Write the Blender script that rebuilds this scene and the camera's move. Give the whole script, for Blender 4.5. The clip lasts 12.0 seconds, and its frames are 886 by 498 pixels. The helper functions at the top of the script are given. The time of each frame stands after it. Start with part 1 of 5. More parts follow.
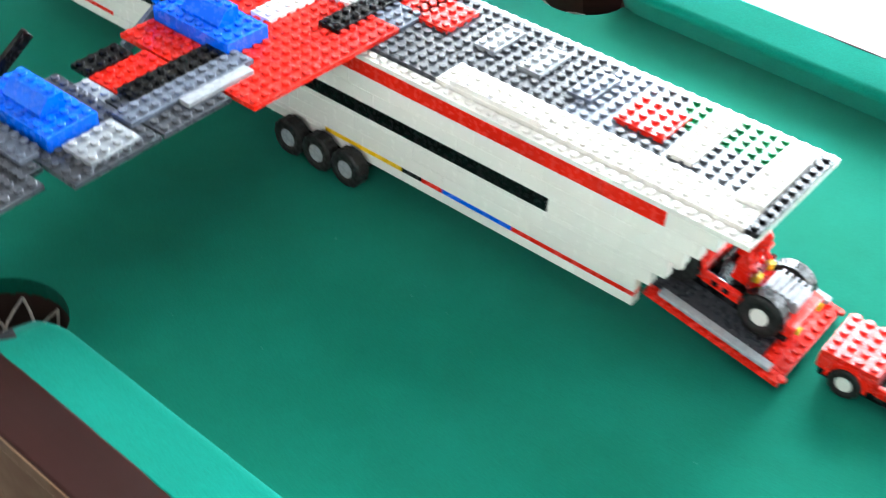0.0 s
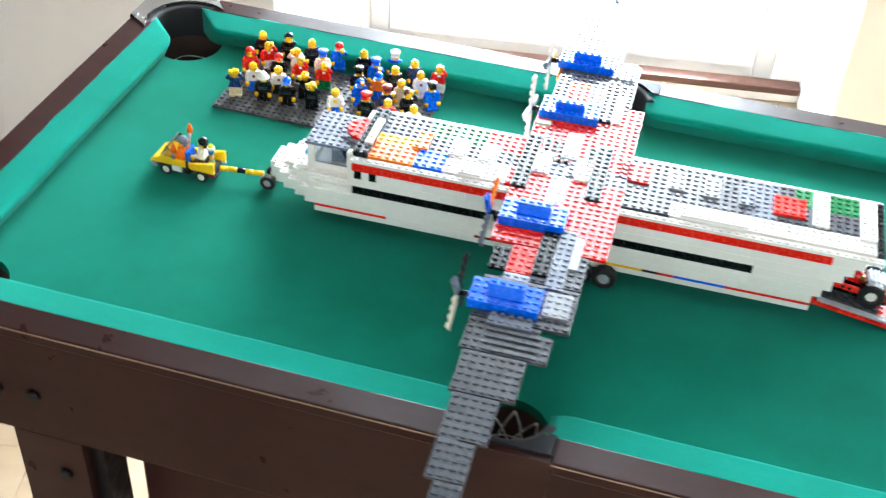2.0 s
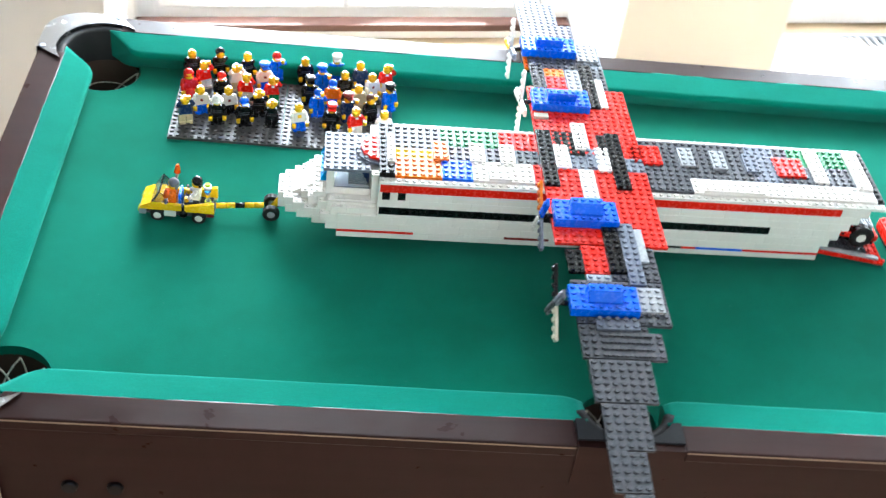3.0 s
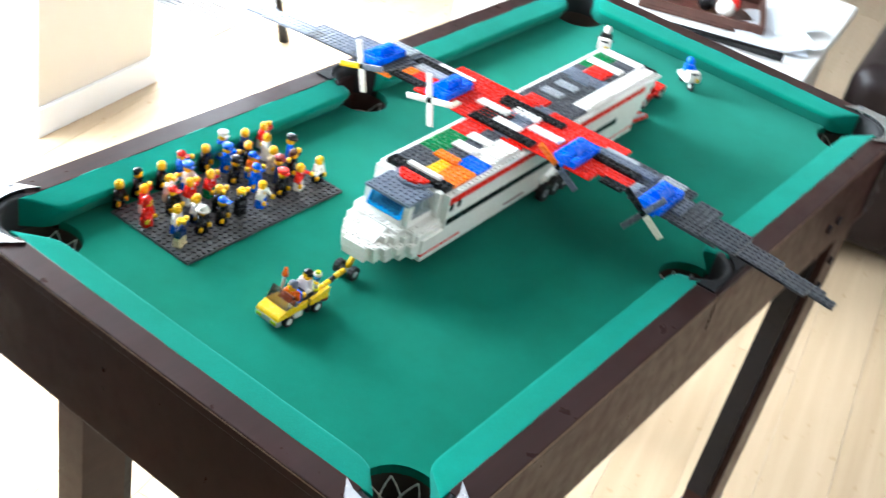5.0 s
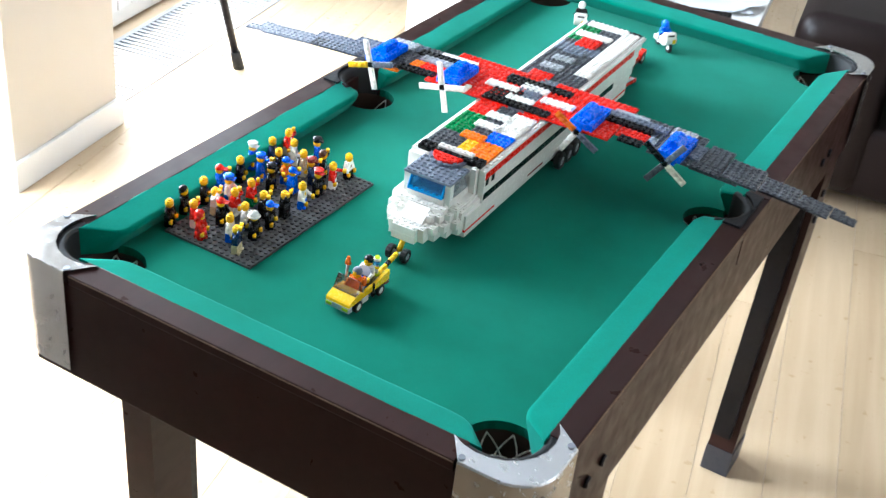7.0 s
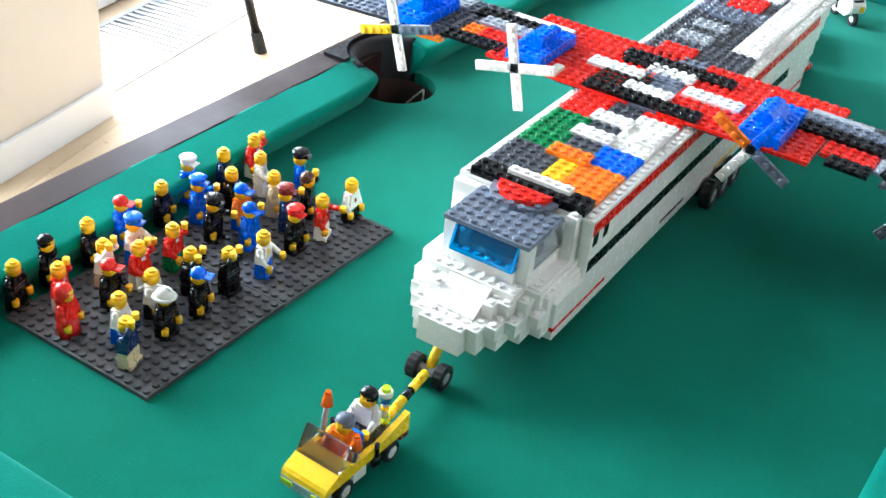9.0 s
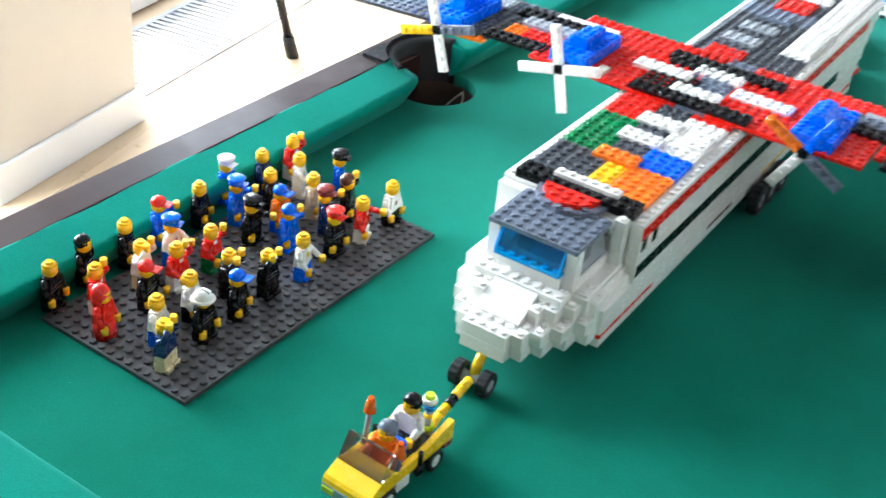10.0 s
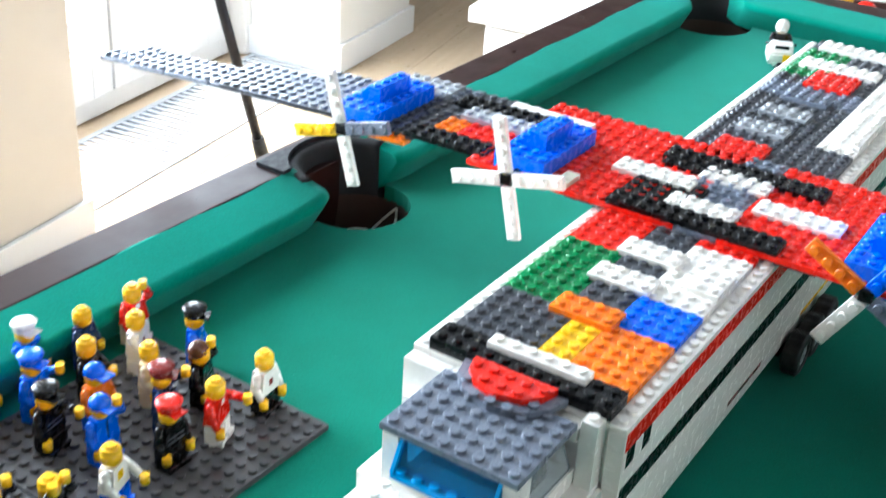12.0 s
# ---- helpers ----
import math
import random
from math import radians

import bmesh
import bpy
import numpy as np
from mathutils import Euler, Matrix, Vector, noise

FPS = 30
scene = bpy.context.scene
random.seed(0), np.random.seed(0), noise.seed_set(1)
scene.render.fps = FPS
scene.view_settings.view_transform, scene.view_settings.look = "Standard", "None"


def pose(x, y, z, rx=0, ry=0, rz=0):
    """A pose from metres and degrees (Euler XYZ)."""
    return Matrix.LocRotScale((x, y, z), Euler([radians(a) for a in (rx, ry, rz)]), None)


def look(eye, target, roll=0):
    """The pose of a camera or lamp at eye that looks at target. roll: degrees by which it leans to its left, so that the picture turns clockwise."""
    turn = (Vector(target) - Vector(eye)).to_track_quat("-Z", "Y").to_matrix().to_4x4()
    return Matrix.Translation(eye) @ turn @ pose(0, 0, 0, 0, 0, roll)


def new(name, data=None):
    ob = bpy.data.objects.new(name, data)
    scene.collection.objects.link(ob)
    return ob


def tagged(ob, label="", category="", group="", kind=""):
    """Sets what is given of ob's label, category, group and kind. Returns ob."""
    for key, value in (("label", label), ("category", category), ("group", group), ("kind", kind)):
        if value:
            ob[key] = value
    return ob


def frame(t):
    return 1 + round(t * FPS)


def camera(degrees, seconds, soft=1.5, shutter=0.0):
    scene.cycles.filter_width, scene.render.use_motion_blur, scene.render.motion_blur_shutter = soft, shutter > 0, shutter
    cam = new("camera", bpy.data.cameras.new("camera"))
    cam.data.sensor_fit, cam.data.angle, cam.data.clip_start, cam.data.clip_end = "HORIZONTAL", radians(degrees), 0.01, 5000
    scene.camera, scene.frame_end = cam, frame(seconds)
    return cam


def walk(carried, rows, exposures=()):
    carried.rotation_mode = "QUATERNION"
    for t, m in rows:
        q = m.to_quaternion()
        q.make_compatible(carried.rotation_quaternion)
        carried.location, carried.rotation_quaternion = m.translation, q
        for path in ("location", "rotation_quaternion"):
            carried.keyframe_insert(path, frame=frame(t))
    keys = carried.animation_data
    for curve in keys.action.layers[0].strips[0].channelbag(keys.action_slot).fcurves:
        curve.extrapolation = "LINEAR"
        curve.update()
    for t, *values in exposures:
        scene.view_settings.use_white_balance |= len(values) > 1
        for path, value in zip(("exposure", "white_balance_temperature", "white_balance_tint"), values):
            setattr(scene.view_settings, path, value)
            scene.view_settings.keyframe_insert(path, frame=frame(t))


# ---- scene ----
# ---- camera ----
cam = camera(40, 12.0, soft=1.3, shutter=0.5)
PATH = [
    (0, (0.7070, -0.4464, 1.2638), (0.2334, 0.1599, 0.6249), 4.12),
    (0.5, (0.5955, -0.4553, 1.2554), (0.1939, 0.1904, 0.6059), 3.75),
    (1, (0.5762, -0.6244, 1.3945), (0.2299, 0.0546, 0.7472), 3.11),
    (1.5, (0.5404, -0.9820, 1.6422), (0.2693, -0.2504, 1.0167), 2.15),
    (2, (0.3468, -0.9718, 1.6073), (0.1599, -0.2147, 0.9813), 3.70),
    (2.5, (0.1640, -0.9625, 1.6328), (0.0980, -0.2056, 0.9827), 5.53),
    (2.7, (0.0773, -0.9837, 1.6471), (0.0792, -0.2208, 1.0006), 6.63),
    (4.3, (-0.5443, -0.6443, 1.5491), (-0.0491, -0.0530, 0.9127), 15.97),
    (4.5, (-0.6561, -0.5955, 1.5572), (-0.0717, -0.0502, 0.9563), 15.95),
    (5, (-1.0276, -0.6018, 1.6178), (-0.3096, -0.1834, 1.0615), 13.01),
    (5.5, (-1.0242, -0.5568, 1.6043), (-0.3031, -0.1617, 1.0351), 9.98),
    (6, (-1.1308, -0.5818, 1.6300), (-0.3897, -0.2010, 1.0770), 8.52),
    (6.5, (-1.2151, -0.5758, 1.6292), (-0.4588, -0.1976, 1.0955), 7.47),
    (6.7, (-1.2217, -0.5747, 1.6310), (-0.4654, -0.1966, 1.0971), 7.11),
    (8.3, (-0.6214, -0.2692, 1.2913), (0.0932, 0.1305, 0.7172), 5.73),
    (8.5, (-0.6227, -0.2651, 1.2966), (0.0914, 0.1395, 0.7253), 6.01),
    (9, (-0.6366, -0.2552, 1.3010), (0.0879, 0.1653, 0.7549), 6.30),
    (9.5, (-0.6501, -0.2521, 1.3021), (0.0778, 0.1720, 0.7633), 6.65),
    (10, (-0.6302, -0.2382, 1.2870), (0.0850, 0.2022, 0.7444), 5.97),
    (10.5, (-0.4768, -0.1671, 1.1872), (0.2035, 0.3110, 0.6318), 4.07),
    (11, (-0.4220, -0.1399, 1.1654), (0.2602, 0.3526, 0.6250), 3.53),
    (11.5, (-0.3942, -0.1517, 1.1709), (0.3136, 0.3359, 0.6597), 3.95),
    (12, (-0.3722, -0.1453, 1.1820), (0.3653, 0.3318, 0.7041), 3.65),
]
walk(cam, [(t, look(eye, target, roll)) for t, eye, target, roll in PATH],
     exposures=[(0.0, 1.38, 6300, 10), (2.4, 1.15, 6200, 10), (4.6, 1.08, 6100, 10), (6.5, 0.80, 6000, 10), (8.4, 0.84, 5950, 10), (12.0, 0.72, 6000, 10)])

# ---- light ----
ROOM = pose(0, 0, 0, 0, 0, 9)   # the room stands at a slant to the table
SUN_ELEVATION, SUN_ROTATION = radians(58), radians(10)
world = bpy.data.worlds.new("sky")
scene.world = world
world.use_nodes = True
_nt = world.node_tree
_sky = _nt.nodes.new("ShaderNodeTexSky")
_sky.sky_type, _sky.sun_disc = "NISHITA", False
_sky.sun_elevation, _sky.sun_rotation = SUN_ELEVATION, SUN_ROTATION
_sky.air_density, _sky.dust_density, _sky.ozone_density = 1.0, 4.0, 0.6
_nt.links.new(_sky.outputs[0], _nt.nodes["Background"].inputs[0])
_nt.nodes["Background"].inputs[1].default_value = 0.15


def sun_lamp():
    data = bpy.data.lights.new("sun", "SUN")
    data.energy, data.angle, data.color = 5.0, radians(0.6), (1.0, 0.95, 0.88)
    ob = new("sun", data)
    d = Vector((math.sin(SUN_ROTATION) * math.cos(SUN_ELEVATION), math.cos(SUN_ROTATION) * math.cos(SUN_ELEVATION), math.sin(SUN_ELEVATION)))
    ob.matrix_world = look(d * 30, (0, 0, 0))
    return ob


def window_light(x, z, w, h, y, power, color=(0.84, 0.94, 1.0), way=(0.0, -1.0)):
    data = bpy.data.lights.new("window_light", "AREA")
    data.shape, data.size, data.size_y, data.energy, data.color = "RECTANGLE", w, h, power, color
    ob = new("window_light", data)
    ob.matrix_world = ROOM @ look((x, y, z), (x + way[0], y + way[1], z - 0.25))
    return ob


sun_lamp()
window_light(0.245, 1.12, 0.90, 1.40, 1.80, 88)
window_light(0.245, 2.07, 0.90, 0.46, 1.80, 13)
window_light(1.82, 1.12, 0.90, 1.40, 1.80, 54)
window_light(1.82, 2.07, 0.90, 0.46, 1.80, 8)
window_light(0.2, 1.25, 1.6, 1.6, -3.04, 8, (1.0, 0.93, 0.84), (0.0, 1.0))

# ---- materials ----


def _mat(name, rough=0.5, metal=0.0, spec=0.5):
    m = bpy.data.materials.new(name)
    m.use_nodes = True
    b = m.node_tree.nodes["Principled BSDF"]
    b.inputs["Roughness"].default_value = rough
    b.inputs["Metallic"].default_value = metal
    b.inputs["Specular IOR Level"].default_value = spec
    return m, m.node_tree, b


def _noise(nt, scale, detail=4.0, rough=0.55, coord="Object"):
    tc = nt.nodes.new("ShaderNodeTexCoord")
    n = nt.nodes.new("ShaderNodeTexNoise")
    n.inputs["Scale"].default_value, n.inputs["Detail"].default_value, n.inputs["Roughness"].default_value = scale, detail, rough
    nt.links.new(tc.outputs[coord], n.inputs["Vector"])
    return n.outputs["Fac"]


def _ramp(nt, fac, stops):
    r = nt.nodes.new("ShaderNodeValToRGB")
    el = r.color_ramp.elements
    while len(el) < len(stops):
        el.new(0.5)
    for e, (p, c) in zip(el, stops):
        e.position, e.color = p, (*c, 1)
    nt.links.new(fac, r.inputs["Fac"])
    return r.outputs["Color"]


def _bump(nt, b, fac, strength, distance):
    n = nt.nodes.new("ShaderNodeBump")
    n.inputs["Strength"].default_value, n.inputs["Distance"].default_value = strength, distance
    nt.links.new(fac, n.inputs["Height"])
    nt.links.new(n.outputs["Normal"], b.inputs["Normal"])


def _mul(c, k):
    return tuple(min(1.0, v * k) for v in c)


def plastic(name, color, rough=0.22, vary=0.06, spec=0.48):
    """Moulded toy-brick plastic: glossy, with faint scuffs and a small change of tone from brick to brick."""
    m, nt, b = _mat(name, rough, 0.0, spec)
    info = nt.nodes.new("ShaderNodeObjectInfo")
    fac = _noise(nt, 35.0, 3.0)
    mix = nt.nodes.new("ShaderNodeMath")
    mix.operation, mix.inputs[1].default_value = "MULTIPLY_ADD", 0.5
    nt.links.new(info.outputs["Random"], mix.inputs[0])
    nt.links.new(fac, mix.inputs[2])
    col = _ramp(nt, mix.outputs[0], [(0.3, _mul(color, 1 - vary)), (0.95, _mul(color, 1 + vary))])
    nt.links.new(col, b.inputs["Base Color"])
    sc = _ramp(nt, _noise(nt, 260.0, 5.0), [(0.35, (rough * 0.8,) * 3), (0.75, (min(1, rough * 1.7),) * 3)])
    nt.links.new(sc, b.inputs["Roughness"])
    _bump(nt, b, _noise(nt, 120.0, 2.0), 0.012, 0.0004)
    return m


WHITE = plastic("white_plastic", (0.86, 0.83, 0.77), 0.2, 0.035)
RED = plastic("red_plastic", (0.78, 0.016, 0.006))
BLACK = plastic("black_plastic", (0.004, 0.004, 0.0045), 0.22, 0.2, 0.34)
BLUE = plastic("blue_plastic", (0.0008, 0.135, 0.82))
DGRAY = plastic("dark_gray_plastic", (0.060, 0.065, 0.076), 0.27, 0.1, 0.46)
BGRAY = plastic("bluish_gray_plastic", (0.142, 0.165, 0.212), 0.27, 0.08, 0.46)
LGRAY = plastic("light_gray_plastic", (0.34, 0.36, 0.38), 0.25, 0.06, 0.46)
ORANGE = plastic("orange_plastic", (0.92, 0.20, 0.006))
YELLOW = plastic("yellow_plastic", (0.92, 0.56, 0.008))
GREEN = plastic("green_plastic", (0.001, 0.20, 0.055))
TAN = plastic("tan_plastic", (0.66, 0.55, 0.33))
DRED = plastic("dark_red_plastic", (0.22, 0.02, 0.015))
DBLUE = plastic("dark_blue_plastic", (0.01, 0.03, 0.11))
BROWN = plastic("brown_plastic", (0.09, 0.035, 0.018))
BASEG = plastic("baseplate_gray_plastic", (0.062, 0.060, 0.062), 0.38, 0.1)
SKIN = plastic("toy_yellow_plastic", (0.92, 0.53, 0.006))
CAPBLACK = plastic("dark_cap_plastic", (0.016, 0.017, 0.020), 0.42, 0.1, 0.12)
CREAM = plastic("aged_white_plastic", (0.70, 0.66, 0.52), 0.28)
RUBBER = plastic("black_rubber", (0.007, 0.007, 0.007), 0.55, 0.2)


def clear_plastic(name, color, rough=0.05, mix=0.75):
    m, nt, b = _mat(name, rough)
    b.inputs["Base Color"].default_value = (*color, 1)
    b.inputs["Transmission Weight"].default_value = mix
    b.inputs["IOR"].default_value = 1.3
    return m


CLEAR_BLUE = clear_plastic("transparent_blue_plastic", (0.03, 0.33, 0.68), 0.05, 0.72)
CLEAR_GRAY = clear_plastic("clear_window_plastic", (0.85, 0.9, 0.95), 0.08, 0.85)
CYAN = plastic("clear_blue_edge", (0.01, 0.34, 0.75), 0.1)
SMOKE = clear_plastic("smoked_plastic", (0.46, 0.45, 0.46), 0.04, 0.97)
CLEAR_ORANGE = clear_plastic("transparent_orange_plastic", (1.0, 0.22, 0.02), 0.1, 0.5)
CLEAR_LIME = clear_plastic("transparent_lime_plastic", (0.75, 0.95, 0.05), 0.1, 0.5)


def cloth_material(name, a, c, nap=0.15, folds=0.0):
    """Green woven baize with fine nap and faint rubbed patches."""
    m, nt, b = _mat(name, 0.95, 0.0, 0.02)
    big = _noise(nt, 5.0, 5.0, 0.6)
    col = _ramp(nt, big, [(0.3, a), (0.7, c)])
    fine = _ramp(nt, _noise(nt, 900.0, 3.0), [(0.3, (0.82,) * 3), (0.7, (1.1,) * 3)])
    mx = nt.nodes.new("ShaderNodeMix")
    mx.data_type, mx.blend_type = "RGBA", "MULTIPLY"
    mx.inputs["Factor"].default_value = 1.0
    nt.links.new(col, mx.inputs["A"])
    nt.links.new(fine, mx.inputs["B"])
    patch = _ramp(nt, _noise(nt, 16.0, 6.0, 0.65), [(0.3, (0.86, 0.90, 0.88)), (0.7, (1.10, 1.05, 1.08))])
    m2 = nt.nodes.new("ShaderNodeMix")
    m2.data_type, m2.blend_type = "RGBA", "MULTIPLY"
    m2.inputs["Factor"].default_value = 1.0
    nt.links.new(mx.outputs["Result"], m2.inputs["A"])
    nt.links.new(patch, m2.inputs["B"])
    lint = _ramp(nt, _noise(nt, 330.0, 1.0, 0.4), [(0.80, (0.0, 0.0, 0.0)), (0.83, (0.25, 0.25, 0.25))])
    m3 = nt.nodes.new("ShaderNodeMix")
    m3.data_type = "RGBA"
    nt.links.new(lint, m3.inputs["Factor"])
    nt.links.new(m2.outputs["Result"], m3.inputs["A"])
    m3.inputs["B"].default_value = (0.16, 0.42, 0.36, 1)
    nt.links.new(m3.outputs["Result"], b.inputs["Base Color"])
    b.inputs["Sheen Weight"].default_value = nap
    b.inputs["Sheen Roughness"].default_value = 0.6
    b.inputs["Sheen Tint"].default_value = (0.35, 0.95, 0.88, 1)
    _bump(nt, b, _noise(nt, 380.0, 5.0, 0.7), 0.30, 0.0007)
    if folds:
        tc = nt.nodes.new("ShaderNodeTexCoord")
        mp = nt.nodes.new("ShaderNodeMapping")
        mp.inputs["Scale"].default_value = (7.0, 26.0, 26.0)
        mp.inputs["Rotation"].default_value = (0.0, 0.0, 0.12)
        wave = nt.nodes.new("ShaderNodeTexNoise")
        wave.inputs["Scale"].default_value, wave.inputs["Detail"].default_value = 1.6, 2.0
        nt.links.new(tc.outputs["Object"], mp.inputs["Vector"])
        nt.links.new(mp.outputs["Vector"], wave.inputs["Vector"])
        fold = nt.nodes.new("ShaderNodeBump")
        fold.inputs["Strength"].default_value, fold.inputs["Distance"].default_value = folds, 0.004
        nt.links.new(wave.outputs["Fac"], fold.inputs["Height"])
        fine_bump = b.inputs["Normal"].links[0].from_node
        nt.links.new(fold.outputs["Normal"], fine_bump.inputs["Normal"])
    return m


BAIZE = cloth_material("green_baize", (0.002, 0.134, 0.078), (0.003, 0.170, 0.108))


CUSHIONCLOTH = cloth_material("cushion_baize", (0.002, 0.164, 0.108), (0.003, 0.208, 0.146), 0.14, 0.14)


def wood_veneer(name, a, c, rough=0.35, scale=(3.0, 60.0, 60.0), spec=0.4):
    m, nt, b = _mat(name, rough, 0.0, spec)
    tc = nt.nodes.new("ShaderNodeTexCoord")
    mp = nt.nodes.new("ShaderNodeMapping")
    mp.inputs["Scale"].default_value = scale
    n = nt.nodes.new("ShaderNodeTexNoise")
    n.inputs["Scale"].default_value, n.inputs["Detail"].default_value, n.inputs["Distortion"].default_value = 1.0, 6.0, 0.6
    nt.links.new(tc.outputs["Object"], mp.inputs["Vector"])
    nt.links.new(mp.outputs["Vector"], n.inputs["Vector"])
    info = nt.nodes.new("ShaderNodeObjectInfo")
    add = nt.nodes.new("ShaderNodeMath")
    add.operation, add.inputs[1].default_value = "MULTIPLY_ADD", 0.35
    nt.links.new(info.outputs["Random"], add.inputs[0])
    nt.links.new(n.outputs["Fac"], add.inputs[2])
    nt.links.new(_ramp(nt, add.outputs[0], [(0.3, a), (0.95, c)]), b.inputs["Base Color"])
    r = _ramp(nt, _noise(nt, 40.0, 4.0), [(0.3, (rough * 0.8,) * 3), (0.7, (rough * 1.3,) * 3)])
    nt.links.new(r, b.inputs["Roughness"])
    _bump(nt, b, n.outputs["Fac"], 0.03, 0.0006)
    return m


DARKWOOD = wood_veneer("dark_walnut_veneer", (0.022, 0.0078, 0.0066), (0.034, 0.0118, 0.0100), 0.34, spec=0.16)
PALEEDGE = wood_veneer("pale_worn_edge", (0.20, 0.13, 0.085), (0.32, 0.22, 0.15), 0.5)
BOARDS = wood_veneer("pale_floor_boards", (0.40, 0.285, 0.17), (0.52, 0.39, 0.255), 0.33, (1.5, 28.0, 28.0))
SILLWOOD = wood_veneer("red_brown_wood", (0.045, 0.017, 0.012), (0.08, 0.031, 0.021), 0.45)


def paint(name, color, rough=0.6, bump=0.03, spec=0.5):
    m, nt, b = _mat(name, rough, 0.0, spec)
    nt.links.new(_ramp(nt, _noise(nt, 2.5, 6.0, 0.6), [(0.3, _mul(color, 0.95)), (0.7, color)]), b.inputs["Base Color"])
    _bump(nt, b, _noise(nt, 180.0, 3.0), bump, 0.002)
    return m


WALLPAINT = paint("white_wall_paint", (0.82, 0.80, 0.76))
PILLARPAINT = paint("cream_wall_paint", (0.64, 0.59, 0.52))
# ceiling colour kept darker than the walls to weaken its bounce light
DIMCEIL = paint("dimmed_ceiling_gray", (0.45, 0.46, 0.48))
LACQUER = paint("white_lacquer", (0.80, 0.79, 0.77), 0.3, 0.005)
FRAMEPAINT = paint("white_frame_paint", (0.82, 0.82, 0.82), 0.35, 0.01)
DARKVOID = paint("dark_interior", (0.02, 0.018, 0.018), 0.7)
POCKET = paint("black_pocket_leather", (0.006, 0.006, 0.007), 0.75, 0.1)
BAGBROWN = paint("brown_pocket_bag", (0.06, 0.03, 0.02), 0.8)
NETCORD = paint("pale_net_cord", (0.62, 0.56, 0.48), 0.8)
LEATHER = paint("dark_brown_leather", (0.011, 0.006, 0.0058), 0.4, 0.12, 0.22)
WOOL = paint("cream_wool", (0.62, 0.55, 0.40), 0.95, 0.3)
PAPER = paint("white_paper", (0.60, 0.63, 0.67), 0.6)
STONE = paint("pale_terrace_stone", (0.72, 0.70, 0.66), 0.8, 0.2)


def metal(name, color, rough):
    m, nt, b = _mat(name, rough, 1.0)
    b.inputs["Base Color"].default_value = (*color, 1)
    r = _ramp(nt, _noise(nt, 90.0, 4.0), [(0.3, (rough * 0.7,) * 3), (0.7, (rough * 1.5,) * 3)])
    nt.links.new(r, b.inputs["Roughness"])
    return m


CHROME = metal("brushed_chrome", (0.56, 0.56, 0.57), 0.2)
STEEL = metal("dull_steel", (0.32, 0.34, 0.38), 0.35)
DARKSTEEL = metal("blued_dark_steel", (0.10, 0.11, 0.15), 0.4)
BLACKMETAL = metal("black_painted_metal", (0.03, 0.03, 0.035), 0.4)
GLASS = clear_plastic("window_glass", (1, 1, 1), 0.0, 1.0)

# ---- mesh helpers ----
MM = 0.001


def mesh_of(bm, name, mats, smooth=False):
    me = bpy.data.meshes.new(name)
    if smooth:
        for f in bm.faces:
            f.smooth = True
    bm.normal_update()
    bm.to_mesh(me)
    bm.free()
    for m in mats if isinstance(mats, (list, tuple)) else [mats]:
        me.materials.append(m)
    return me


def part(name, bm, material, parent, label="", at=None, smooth=False):
    ob = new(name, mesh_of(bm, name, material, smooth) if isinstance(bm, bmesh.types.BMesh) else bm)
    ob.parent = parent
    if at is not None:
        ob.matrix_basis = at
    return tagged(ob, label)


def thing(name, at, label, category, group="", kind=""):
    ob = new(name)
    ob.empty_display_size = 0.02
    ob.matrix_basis = at
    return tagged(ob, label, category, group, kind)


def box(bm, x0, y0, z0, x1, y1, z1, mat=0, bevel=0.0):
    """A box between two corners, its edges rounded by bevel."""
    c = Vector(((x0 + x1) / 2, (y0 + y1) / 2, (z0 + z1) / 2))
    m = Matrix.Translation(c) @ Matrix.Diagonal((abs(x1 - x0), abs(y1 - y0), abs(z1 - z0), 1))
    vs = bmesh.ops.create_cube(bm, size=1.0, matrix=m)["verts"]
    fs = {f for v in vs for f in v.link_faces}
    if bevel:
        es = list({e for v in vs for e in v.link_edges})
        r = bmesh.ops.bevel(bm, geom=es, offset=bevel, segments=1 if bevel < 0.001 else 2, profile=0.6, affect="EDGES")
        fs = {f for v in r["verts"] for f in v.link_faces} | set(r["faces"])
    for f in fs:
        f.material_index = mat
    return vs


def tube(bm, a, b, r0, r1=None, seg=12, mat=0, caps=True):
    """A round bar from a to b."""
    a, b = Vector(a), Vector(b)
    d = b - a
    m = Matrix.Translation((a + b) / 2) @ d.to_track_quat("Z", "Y").to_matrix().to_4x4()
    vs = bmesh.ops.create_cone(bm, cap_ends=caps, segments=seg, radius1=r0, radius2=r0 if r1 is None else r1, depth=d.length, matrix=m)["verts"]
    for f in {f for v in vs for f in v.link_faces}:
        f.material_index = mat
        f.smooth = len(f.verts) == 4
    return vs


def ball(bm, c, r, scale=(1, 1, 1), mat=0, seg=12):
    m = Matrix.Translation(c) @ Matrix.Diagonal((*scale, 1))
    vs = bmesh.ops.create_uvsphere(bm, u_segments=seg, v_segments=max(6, seg // 2), radius=r, matrix=m)["verts"]
    for f in {f for v in vs for f in v.link_faces}:
        f.material_index = mat
        f.smooth = True
    return vs


